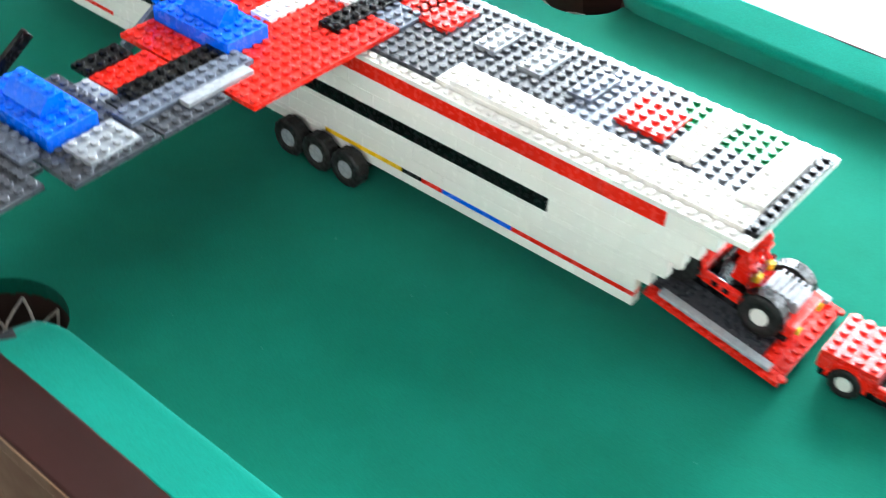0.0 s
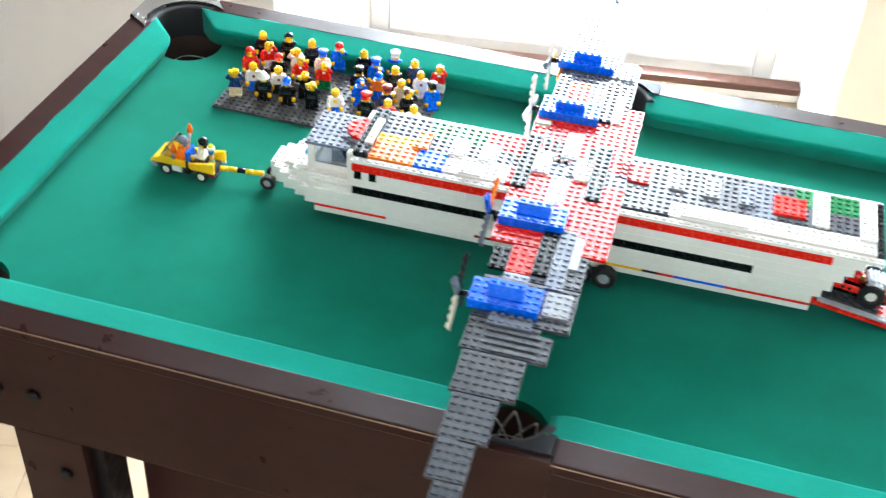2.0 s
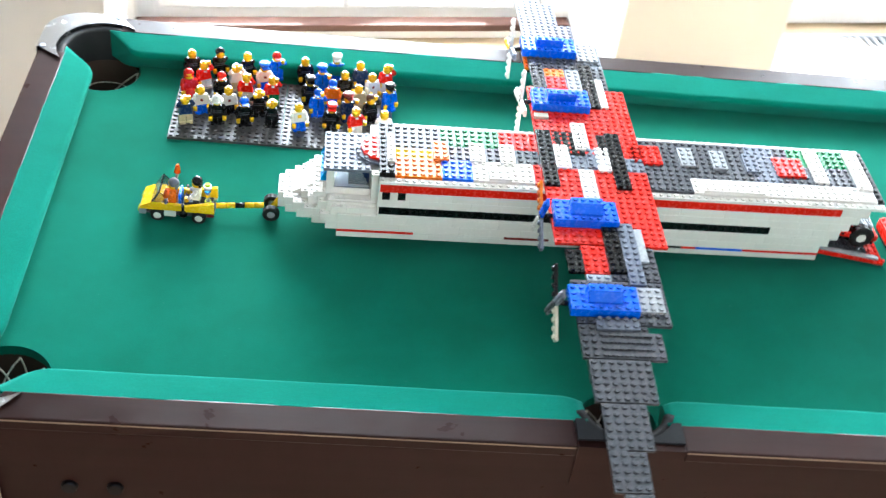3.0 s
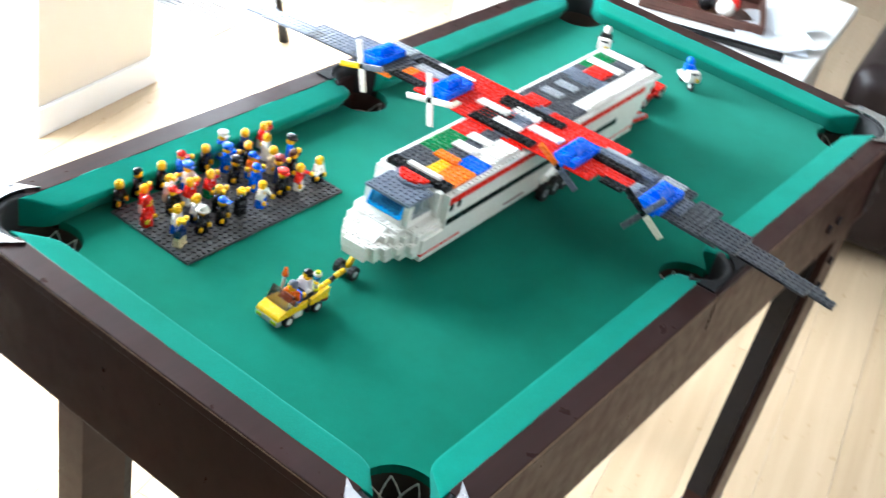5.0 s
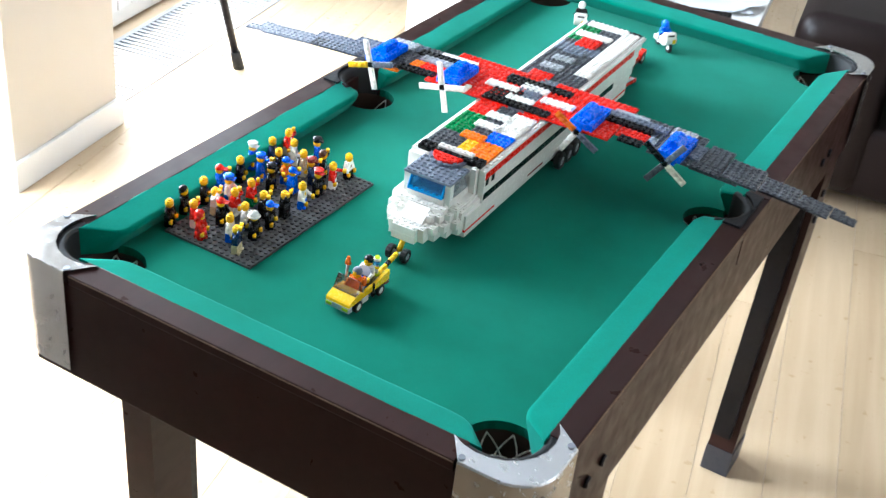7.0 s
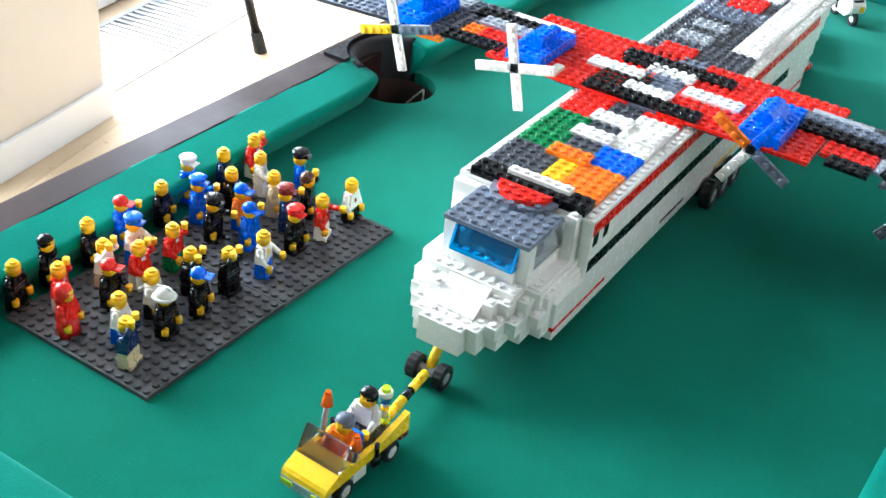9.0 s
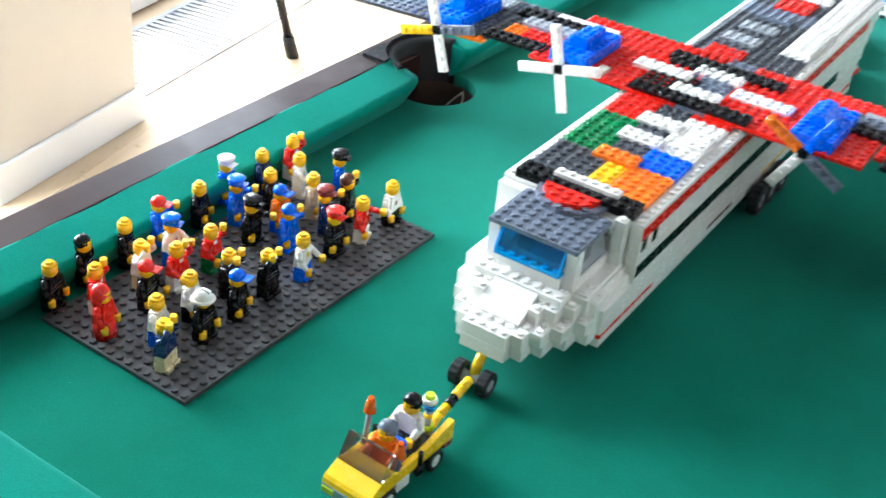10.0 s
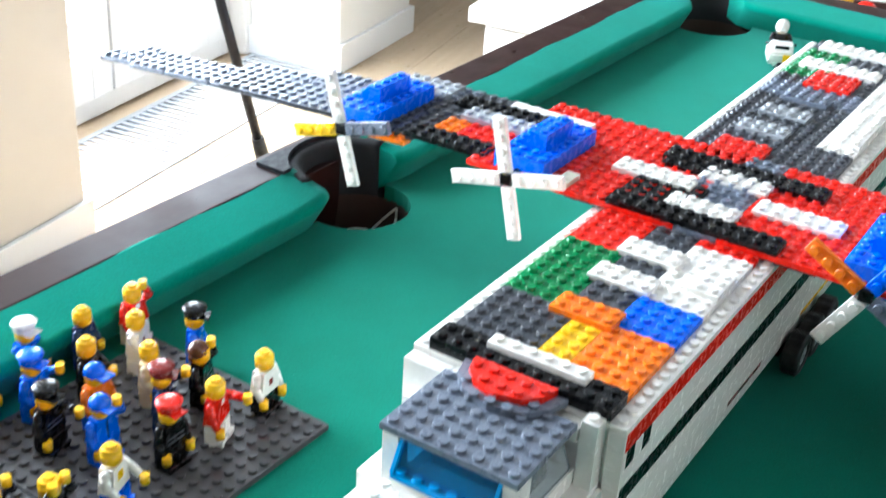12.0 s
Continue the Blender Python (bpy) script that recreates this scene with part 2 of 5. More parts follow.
def prism(bm, poly, axis, lo, hi, mat=0):
    """A straight prism over a closed outline; axis is the direction of its length."""
    def put(p, h):
        return {"x": (h, p[0], p[1]), "y": (p[0], h, p[1]), "z": (p[0], p[1], h)}[axis]
    a = [bm.verts.new(put(p, lo)) for p in poly]
    b = [bm.verts.new(put(p, hi)) for p in poly]
    fs = [bm.faces.new(a), bm.faces.new(b)]
    n = len(poly)
    fs += [bm.faces.new((a[i], a[(i + 1) % n], b[(i + 1) % n], b[i])) for i in range(n)]
    for f in fs:
        f.material_index = mat
    bmesh.ops.recalc_face_normals(bm, faces=fs)
    return a + b


def one(name, bm, mats, label, category, at=None, group="", kind="", smooth=False):
    ob = new(name, mesh_of(bm, name, mats, smooth))
    if at is not None:
        ob.matrix_basis = at
    return tagged(ob, label, category, group, kind)


# ---- toy bricks ----
P = 8.0
_bricks = {}


def brick_mesh(nx, ny, h, mat, studs=True, name="brick"):
    """Mesh of a toy brick nx by ny studs and h mm high, from its lower corner; built once for each kind."""
    key = (nx, ny, h, mat.name, studs)
    if key in _bricks:
        return _bricks[key]
    bm = bmesh.new()
    g = 0.05
    box(bm, g * MM, g * MM, 0, (nx * P - g) * MM, (ny * P - g) * MM, h * MM, 0, 0.0002)
    if studs:
        verts, faces = [], []
        for i in range(math.ceil(nx - 0.3)):
            for j in range(math.ceil(ny - 0.3)):
                x, y = (i + 0.5) * P, (j + 0.5) * P
                ring = [(math.cos(a), math.sin(a)) for a in (math.tau * k / 10 for k in range(10))]
                lo = [bm.verts.new(((x + 2.4 * c) * MM, (y + 2.4 * s) * MM, (h - 0.1) * MM)) for c, s in ring]
                mi = [bm.verts.new(((x + 2.4 * c) * MM, (y + 2.4 * s) * MM, (h + 1.5) * MM)) for c, s in ring]
                to = [bm.verts.new(((x + 2.15 * c) * MM, (y + 2.15 * s) * MM, (h + 1.75) * MM)) for c, s in ring]
                for k in range(10):
                    q = (k + 1) % 10
                    bm.faces.new((lo[k], lo[q], mi[q], mi[k])).smooth = True
                    bm.faces.new((mi[k], mi[q], to[q], to[k]))
                bm.faces.new(to)
    me = mesh_of(bm, name, mat)
    _bricks[key] = me
    return me


def lay(parent, u, v, z, nx, ny, h, mat, studs=True, name="plate", tilt=None):
    """Lay a brick or plate: lower corner u, v, z in mm in the frame of its parent."""
    ob = new(name, brick_mesh(nx, ny, h, mat, studs, name))
    ob.parent = parent
    m = Matrix.Translation((u * MM, v * MM, z * MM))
    ob.matrix_basis = m if tilt is None else tilt @ m
    return ob

# ---- room ----
X0, X1, Y0, Y1, ZC = -2.6, 4.6, -3.0, 1.76, 2.6


def slab(name, x0, y0, z0, x1, y1, z1, mat, label, category, kind="structure", bevel=0.0):
    bm = bmesh.new()
    box(bm, x0, y0, z0, x1, y1, z1, 0, bevel)
    return one(name, bm, mat, label, category, ROOM, kind=kind)


floor = slab("floor", X0, Y0, -0.06, X1, Y1 + 0.2, -0.006, BOARDS, "pale wooden floor with narrow boards", "floor")
# unseen ceiling, its grey deepens the shade on the table
slab("ceiling", X0, Y0, ZC, X1, Y1 + 0.2, ZC + 0.1, DIMCEIL, "plain unseen ceiling, grey to cut bounce light", "ceiling")
slab("wall_west", X0 - 0.2, Y0, 0, X0, Y1 + 0.2, ZC, WALLPAINT, "plain white painted wall", "wall")
slab("wall_east", X1, Y0, 0, X1 + 0.12, Y1 + 0.2, ZC, WALLPAINT, "plain white painted wall", "wall")
slab("wall_south_1", X0, Y0 - 0.2, 0, -0.7, Y0, ZC, WALLPAINT, "plain white painted wall", "wall")
slab("wall_south_2", 1.1, Y0 - 0.2, 0, X1, Y0, ZC, WALLPAINT, "plain white painted wall", "wall")
slab("wall_south_3", -0.7, Y0 - 0.2, 0, 1.1, Y0, 0.40, WALLPAINT, "white wall under a window", "wall")
slab("wall_south_4", -0.7, Y0 - 0.2, 2.15, 1.1, Y0, ZC, WALLPAINT, "white wall above a window", "wall")
slab("wall_north_1", X0, Y1, 0, -0.28, Y1 + 0.2, ZC, WALLPAINT, "white wall beside the glazed terrace door", "wall")
slab("wall_north_2", 0.77, Y1, 0, 1.30, Y1 + 0.2, ZC, WALLPAINT, "white wall behind the cream pillar", "wall")
slab("wall_north_3", 2.33, Y1, 0, X1, Y1 + 0.2, ZC, WALLPAINT, "white wall between two windows", "wall")
for n, (x0, x1) in enumerate(((-0.28, 0.77), (1.30, 2.33))):
    slab("lintel_%d" % (n + 1), x0, Y1, 2.35, x1, Y1 + 0.2, ZC, WALLPAINT, "white wall above a window", "wall")
slab("pillar_1", 0.846, 1.43, 0, 1.273, Y1, ZC, PILLARPAINT, "square cream-painted pillar against the window wall", "pillar", bevel=0.006)
slab("pillar_2", 2.356, 1.475, 0, 2.772, Y1, ZC, WALLPAINT, "square white-painted pillar beside the window", "pillar", bevel=0.006)
for n, (x0, y0, x1, y1) in enumerate(((0.834, 1.418, 1.285, 1.43), (0.834, 1.43, 0.846, Y1), (1.273, 1.43, 1.285, Y1), (2.344, 1.463, 2.784, 1.475), (2.344, 1.475, 2.356, Y1), (2.772, 1.475, 2.784, Y1), (2.784, Y1 - 0.014, 3.2, Y1))):
    slab("baseboard_%d" % (n + 1), x0, y0, 0, x1, y1, 0.08, FRAMEPAINT, "white painted skirting board", "skirting board", bevel=0.003)
slab("ground", -40, Y1 + 0.2, -0.12, 40, 60, -0.07, STONE, "pale stone terrace outside the windows", "ground")
def garden_stand():
    """A black metal stand on the terrace, with a ring foot."""
    th = thing("garden_stand", ROOM @ pose(2.02, 2.30, -0.07), "black metal stand with ring foot on the terrace", "stand")
    bm = bmesh.new()
    n = 28
    for k in range(n):
        a, b = math.tau * k / n, math.tau * (k + 1) / n
        tube(bm, (0.17 * math.cos(a), 0.17 * math.sin(a), 0.16), (0.17 * math.cos(b), 0.17 * math.sin(b), 0.16), 0.009, seg=6)
    part("ring", bm, BLACKMETAL, th)
    bm = bmesh.new()
    tube(bm, (0, 0, 0.05), (0, 0, 0.95), 0.022)
    part("post", bm, BLACKMETAL, th)
    for k in range(4):
        a = math.tau * k / 4 + 0.4
        bm = bmesh.new()
        tube(bm, (0, 0, 0.12), (0.26 * math.cos(a), 0.26 * math.sin(a), 0.012), 0.012)
        part("leg", bm, BLACKMETAL, th)
    bm = bmesh.new()
    tube(bm, (0, 0, 0.95), (0, 0, 0.975), 0.2, seg=28)
    part("seat", bm, BLACKMETAL, th)


garden_stand()
slab("wall_garden", -14, 9.0, -0.07, 16, 9.3, 1.9, WALLPAINT, "white rendered garden wall outside", "wall")


def glazed_door(name, x0, x1, top, leaves, label, sill=0.0, at=None):
    """A tall white window of several leaves, set in the wall's opening."""
    th = thing(name, ROOM @ (at or pose((x0 + x1) / 2, Y1 + 0.09, sill)), label, "window", kind="structure")
    hw, y = (x1 - x0) / 2, 0.0
    h = top - sill
    for a, b, c, d in ((-hw, 0, -hw + 0.05, h), (hw - 0.05, 0, hw, h), (-hw + 0.05, 0, hw - 0.05, 0.05), (-hw + 0.05, h - 0.05, hw - 0.05, h)):
        bm = bmesh.new()
        box(bm, a, -0.04, b, c, 0.04, d, 0, 0.004)
        part("window_frame", bm, FRAMEPAINT, th)
    w = (2 * hw - 0.1) / leaves
    for k in range(leaves):
        lx = -hw + 0.05 + k * w
        bm = bmesh.new()
        g = 0.004
        for a, b, c, d in ((lx + g, 0.055, lx + 0.075, h - 0.055), (lx + w - 0.075, 0.055, lx + w - g, h - 0.055), (lx + 0.075, 0.055, lx + w - 0.075, 0.16), (lx + 0.075, h - 0.13, lx + w - 0.075, h - 0.055)):
            box(bm, a, -0.055, b, c, 0.01, d, 0, 0.003)
        leaf = part("window_sash", bm, FRAMEPAINT, th)
        bm = bmesh.new()
        box(bm, lx + 0.075, -0.025, 0.16, lx + w - 0.075, -0.019, h - 0.13)
        pane = part("pane", bm, GLASS, leaf)
        pane.visible_shadow = False
    bm = bmesh.new()
    box(bm, -0.012, -0.10, 1.02, 0.012, -0.06, 1.15, 0, 0.004)
    part("handle", bm, STEEL, th)
    return th


glazed_door("window_1", -0.28, 0.77, 2.35, 2, "white two-leaf glazed terrace door, daylight behind", 0.0)
glazed_door("window_2", 1.30, 2.33, 2.35, 2, "white two-leaf glazed terrace door beside the pillar", 0.0)
glazed_door("window_3", -0.7, 1.1, 2.15, 2, "white two-leaf window in the long wall", 0.40, pose(0.2, Y0 - 0.09, 0.40, 0, 0, 180))
slab("window_step", -0.28, 1.735, 0.0, 0.832, Y1 - 0.001, 0.030, FRAMEPAINT, "white painted step below the terrace door", "step", bevel=0.004)
slab("door_sill", -0.28, 1.715, 0.031, 0.832, Y1 - 0.001, 0.052, SILLWOOD, "red-brown wooden threshold on a white step", "threshold", bevel=0.006)


def floor_grille():
    """A long metal convector grille let into the floor before the window."""
    th = thing("floor_grille", ROOM @ pose(1.820, 1.618, 0.0), "pale metal convector grille set into the floor", "floor grille", kind="structure")
    bm = bmesh.new()
    for a, b, c, d in ((-0.55, -0.13, 0.55, -0.115), (-0.55, 0.115, 0.55, 0.13), (-0.55, -0.115, -0.53, 0.115), (0.53, -0.115, 0.55, 0.115)):
        box(bm, a, b, -0.004, c, d, 0.004)
    part("frame", bm, LGRAY, th)
    bm = bmesh.new()
    box(bm, -0.53, -0.115, -0.005, 0.53, 0.115, -0.002)
    part("well", bm, BLACK, th)
    me = None
    for k in range(44):
        if me is None:
            bm = bmesh.new()
            box(bm, -0.0065, -0.115, -0.002, 0.0065, 0.115, 0.003)
            me = mesh_of(bm, "slat", LGRAY)
        part("slat", me, None, th, at=pose(-0.516 + k * 0.024, 0, 0))
    return th


floor_grille()


def leaning_pole():
    """A black telescopic pole that leans against the pillar's side."""
    foot, tip = Vector((1.765, 1.335, 0.0)), Vector((1.299, 1.475, 1.75))
    th = thing("metal_pole", ROOM @ pose(*foot), "black telescopic metal pole leaning against the cream pillar", "pole")
    way = tip - foot
    for a, b, ra, rb in ((0.03, 0.34, 0.011, 0.011), (0.34, 0.70, 0.0125, 0.0125), (0.70, 1.0, 0.014, 0.014)):
        bm = bmesh.new()
        tube(bm, way * a, way * b, ra, rb, 16)
        part("pole_section", bm, BLACKMETAL, th)
    for a in (0.34, 0.70):
        bm = bmesh.new()
        tube(bm, way * (a - 0.012), way * (a + 0.012), 0.0165, seg=16)
        part("collar", bm, RUBBER, th)
    bm = bmesh.new()
    tube(bm, (0, 0, 0), way * 0.035, 0.017, 0.0145, 16)
    part("rubber_foot", bm, RUBBER, th)


leaning_pole()


def cupboards():
    """White lacquered cupboards along the window wall; one unit stands open."""
    for k, (x0, x1, opened) in enumerate(((-1.95, -1.365, False), (-1.36, -1.04, True), (-1.035, -0.47, False))):
        w = x1 - x0
        th = thing("cupboard", ROOM @ pose(x0 + 0.17, 0.93, 0), "white lacquered cupboard standing open, dark inside" if opened else "white lacquered cupboard with a closed plain door", "cupboard", "cupboards by the window")
        for nm, a in (("side_panel", (0, 0, 0, 0.02, 0.82, 2.2)), ("side_panel", (w - 0.02, 0, 0, w, 0.82, 2.2)), ("plinth", (0.021, 0, 0, w - 0.021, 0.82, 0.08)), ("top_panel", (0.021, 0, 2.18, w - 0.021, 0.82, 2.2)), ("back_panel", (0.021, 0.80, 0.081, w - 0.021, 0.82, 2.179))):
            bm = bmesh.new()
            box(bm, *a)
            part(nm, bm, LACQUER, th)
        for z in (0.28, 0.85, 1.3):
            bm = bmesh.new()
            box(bm, 0.022, 0.01, z, w - 0.022, 0.79, z + 0.02)
            part("shelf", bm, LACQUER, th)
        if opened:
            bm = bmesh.new()
            box(bm, 0.024, 0.16, 0.302, w - 0.024, 0.45, 0.62, 0, 0.01)
            part("storage_box", bm, DARKVOID, th, "dark box on the shelf")
            bm = bmesh.new()
            box(bm, 0.024, 0.12, 0.082, w - 0.024, 0.45, 0.26, 0, 0.01)
            part("storage_box", bm, DARKVOID, th, "dark box on the bottom shelf")
        bm = bmesh.new()
        box(bm, 0.003, -0.022, 0.085, w - 0.003, -0.002, 2.195, 0, 0.002)
        door = part("door", bm, LACQUER, th, at=pose(0, -0.004, 0, 0, 0, -78) if opened else None)
        bm = bmesh.new()
        ball(bm, (0.09, -0.045, 0.2), 0.014)
        tube(bm, (0.09, -0.045, 0.2), (0.09, -0.022, 0.2), 0.005)
        part("knob", bm, STEEL, door)


cupboards()


SIDE = ROOM @ pose(0.10, -0.28, 0)


def sideboard():
    th = thing("sideboard", SIDE @ pose(1.87, 0.50, 0), "low white lacquered sideboard with papers and a cue on it", "sideboard")
    bm = bmesh.new()
    box(bm, -0.30, -0.33, 0.06, 0.34, 0.55, 0.47, 0, 0.003)
    part("body", bm, LACQUER, th)
    bm = bmesh.new()
    box(bm, -0.26, -0.30, 0.0, 0.32, 0.52, 0.0605)
    part("plinth", bm, LACQUER, th)
    bm = bmesh.new()
    box(bm, -0.34, -0.36, 0.47, 0.36, 0.57, 0.50, 0, 0.004)
    part("top", bm, LACQUER, th)
    for y in (-0.18, 0.11, 0.40):
        bm = bmesh.new()
        box(bm, -0.32, y - 0.142, 0.075, -0.302, y + 0.142, 0.46, 0, 0.002)
        part("door", bm, LACQUER, th)
    bm = bmesh.new()
    tube(bm, (1.645, 0.21, 0.512), (1.560, 0.60, 0.512), 0.011, 0.006)
    one("cue_stick", bm, BLACK, "black cue stick lying on the white sideboard", "cue", SIDE)
    bm = bmesh.new()
    box(bm, -0.11, -0.16, 0, 0.11, 0.16, 0.012, 0, 0.003)
    box(bm, -0.11, -0.16, 0.012, -0.098, 0.16, 0.03)
    box(bm, 0.098, -0.16, 0.012, 0.11, 0.16, 0.03)
    box(bm, -0.098, 0.148, 0.012, 0.098, 0.16, 0.03)
    box(bm, -0.098, -0.16, 0.012, 0.098, -0.148, 0.03)
    one("wooden_tray", bm, SILLWOOD, "red-brown wooden tray on the sideboard", "tray", SIDE @ pose(1.80, 0.47, 0.501, 0, 0, 15))
    rnd = random.Random(4)
    for k, mat in enumerate((WHITE, RED, YELLOW, BLACK, RED, GREEN, CREAM)):
        bm = bmesh.new()
        ball(bm, (0, 0, 0.024), 0.024, seg=16)
        a = SIDE @ pose(1.755 + 0.05 * (k % 3), 0.40 + 0.05 * (k // 2) + 0.006 * rnd.random(), 0.514)
        one("billiard_ball", bm, mat, "small glossy billiard ball in the tray", "ball", a, "balls in the tray")
    for k, (x, y, r) in enumerate(((1.745, 0.27, 20), (1.79, 0.25, -35), (1.87, 0.27, 60))):
        bm = bmesh.new()
        n = 9
        vs = [[bm.verts.new((0.13 * (i / (n - 1) - 0.5), 0.18 * (j / (n - 1) - 0.5), 0.006 + 0.012 * abs(math.sin(i * 0.9 + j * 0.7 + k)) * (i / n))) for j in range(n)] for i in range(n)]
        for i in range(n - 1):
            for j in range(n - 1):
                bm.faces.new((vs[i][j], vs[i + 1][j], vs[i + 1][j + 1], vs[i][j + 1]))
        one("paper_sheet", bm, PAPER, "crumpled white sheet of paper on the sideboard", "paper", SIDE @ pose(x, y, 0.501 + 0.004 * k, 0, 0, r), "papers on the sideboard", smooth=True)


sideboard()


def sofa():
    th = thing("sofa", ROOM @ pose(1.84, -0.225, 0), "dark brown leather sofa with padded arm, blanket on it", "sofa")
    def pad(name, x0, y0, z0, x1, y1, z1, r, label=""):
        bm = bmesh.new()
        vs = box(bm, x0, y0, z0, x1, y1, z1)
        bmesh.ops.bevel(bm, geom=list({e for v in vs if v.is_valid for e in v.link_edges}), offset=r, segments=4, profile=0.5, affect="EDGES")
        return part(name, bm, LEATHER, th, label, smooth=True)
    pad("base", 0.02, -2.15, 0.05, 0.86, -0.03, 0.26, 0.03)
    pad("armrest", 0.0, -0.27, 0.05, 0.9, 0.0, 0.53, 0.06)
    pad("armrest", 0.0, -2.2, 0.05, 0.9, -1.93, 0.53, 0.06)
    for y in (-0.285, -1.11):
        pad("seat_cushion", -0.02, y - 0.81, 0.262, 0.66, y, 0.45, 0.05)
        pad("back_cushion", 0.60, y - 0.81, 0.45, 0.86, y, 0.82, 0.07)
    for x, y in ((0.06, -0.08), (0.8, -0.08), (0.06, -2.1), (0.8, -2.1)):
        bm = bmesh.new()
        box(bm, x - 0.025, y - 0.025, 0, x + 0.025, y + 0.025, 0.052)
        part("foot", bm, BLACKMETAL, th)
    bm = bmesh.new()
    n, m_ = 40, 26
    vs = []
    for i in range(n):
        row = []
        for j in range(m_):
            s = i / (n - 1)
            x = 2.54 - 0.42 * s
            z = 0.845 - max(0.0, s - 0.45) * 0.75
            row.append(bm.verts.new((x + 0.012 * math.sin(j * 1.3 + i * 0.3), -1.25 + 0.75 * j / (m_ - 1), z + 0.012 * math.sin(i * 0.8 + j * 0.5) + 0.01 * math.sin(j * 2.1))))
        vs.append(row)
    for i in range(n - 1):
        for j in range(m_ - 1):
            bm.faces.new((vs[i][j], vs[i + 1][j], vs[i + 1][j + 1], vs[i][j + 1]))
    bl = one("blanket", bm, WOOL, "cream knitted wool blanket thrown over the sofa back", "blanket", ROOM @ pose(0.04, -0.34, 0), smooth=True)
    sol = bl.modifiers.new("thickness", "SOLIDIFY")
    sol.thickness = 0.014


sofa()

# ---- pool table ----
CLOTH = 0.80
NX0, NX1, NY0, NY1 = -0.3325, 0.8073, -0.2114, 0.3076
OX0, OX1, OY0, OY1 = -0.4015, 0.8763, -0.2795, 0.3757
WX0, WX1, WY0, WY1 = -0.3695, 0.8443, -0.2484, 0.3446
RAILTOP = 0.832
MIDX = 0.232
CORNER_R, MID_R = 0.043, 0.038
CORNERS = [(NX0 + 0.004, NY0 + 0.004), (NX1 - 0.004, NY0 + 0.004), (NX1 - 0.004, NY1 - 0.004), (NX0 + 0.004, NY1 - 0.004)]
MIDS = [(MIDX, NY0 - 0.012), (MIDX, NY1 + 0.012)]

table = thing("pool_table", pose(0, 0, 0), "small pool table with green baize and dark walnut frame", "pool table")


def arc_in(cx, cy, r, a0, a1, n=14):
    return [(cx + r * math.cos(radians(a0 + (a1 - a0) * k / n)), cy + r * math.sin(radians(a0 + (a1 - a0) * k / n))) for k in range(n + 1)]


def cloth_bed():
    """The flat cloth, notched at the six pockets."""
    m = 0.016
    x0, x1, y0, y1 = NX0 - m, NX1 + m, NY0 - m, NY1 + m
    def cut(c, r, line_y=None, line_x=None):
        return math.sqrt(max(0.0, r * r - (line_y - c[1]) ** 2)) if line_y is not None else math.sqrt(max(0.0, r * r - (line_x - c[0]) ** 2))
    out = []
    c = CORNERS[0]
    ax = c[0] + cut(c, CORNER_R, line_y=y0)
    ay = c[1] + cut(c, CORNER_R, line_x=x0)
    def ang(c, x, y):
        return math.degrees(math.atan2(y - c[1], x - c[0]))
    a0, a1 = ang(c, x0, ay), ang(c, ax, y0)
    out += arc_in(*c, CORNER_R, a0, a1)
    mc = MIDS[0]
    dx = cut(mc, MID_R, line_y=y0)
    b0 = ang(mc, mc[0] - dx, y0)
    out += arc_in(*mc, MID_R, 180 - (180 - b0) if b0 > 0 else b0 + 360, ang(mc, mc[0] + dx, y0))
    c = CORNERS[1]
    out += arc_in(*c, CORNER_R, 180 - a1, 180 - a0)
    c = CORNERS[2]
    out += arc_in(*c, CORNER_R, 180 + a0, 180 + a1)
    mc = MIDS[1]
    e = ang(MIDS[0], MIDS[0][0] + dx, y0)
    out += arc_in(*mc, MID_R, -e, -180 + e)
    c = CORNERS[3]
    out += arc_in(*c, CORNER_R, -a1, -a0)
    bm = bmesh.new()
    prism(bm, out, "z", CLOTH - 0.012, CLOTH)
    bmesh.ops.triangulate(bm, faces=[f for f in bm.faces if len(f.verts) > 4])
    return part("cloth_bed", bm, BAIZE, table, "flat green baize playing surface")


cloth_bed()


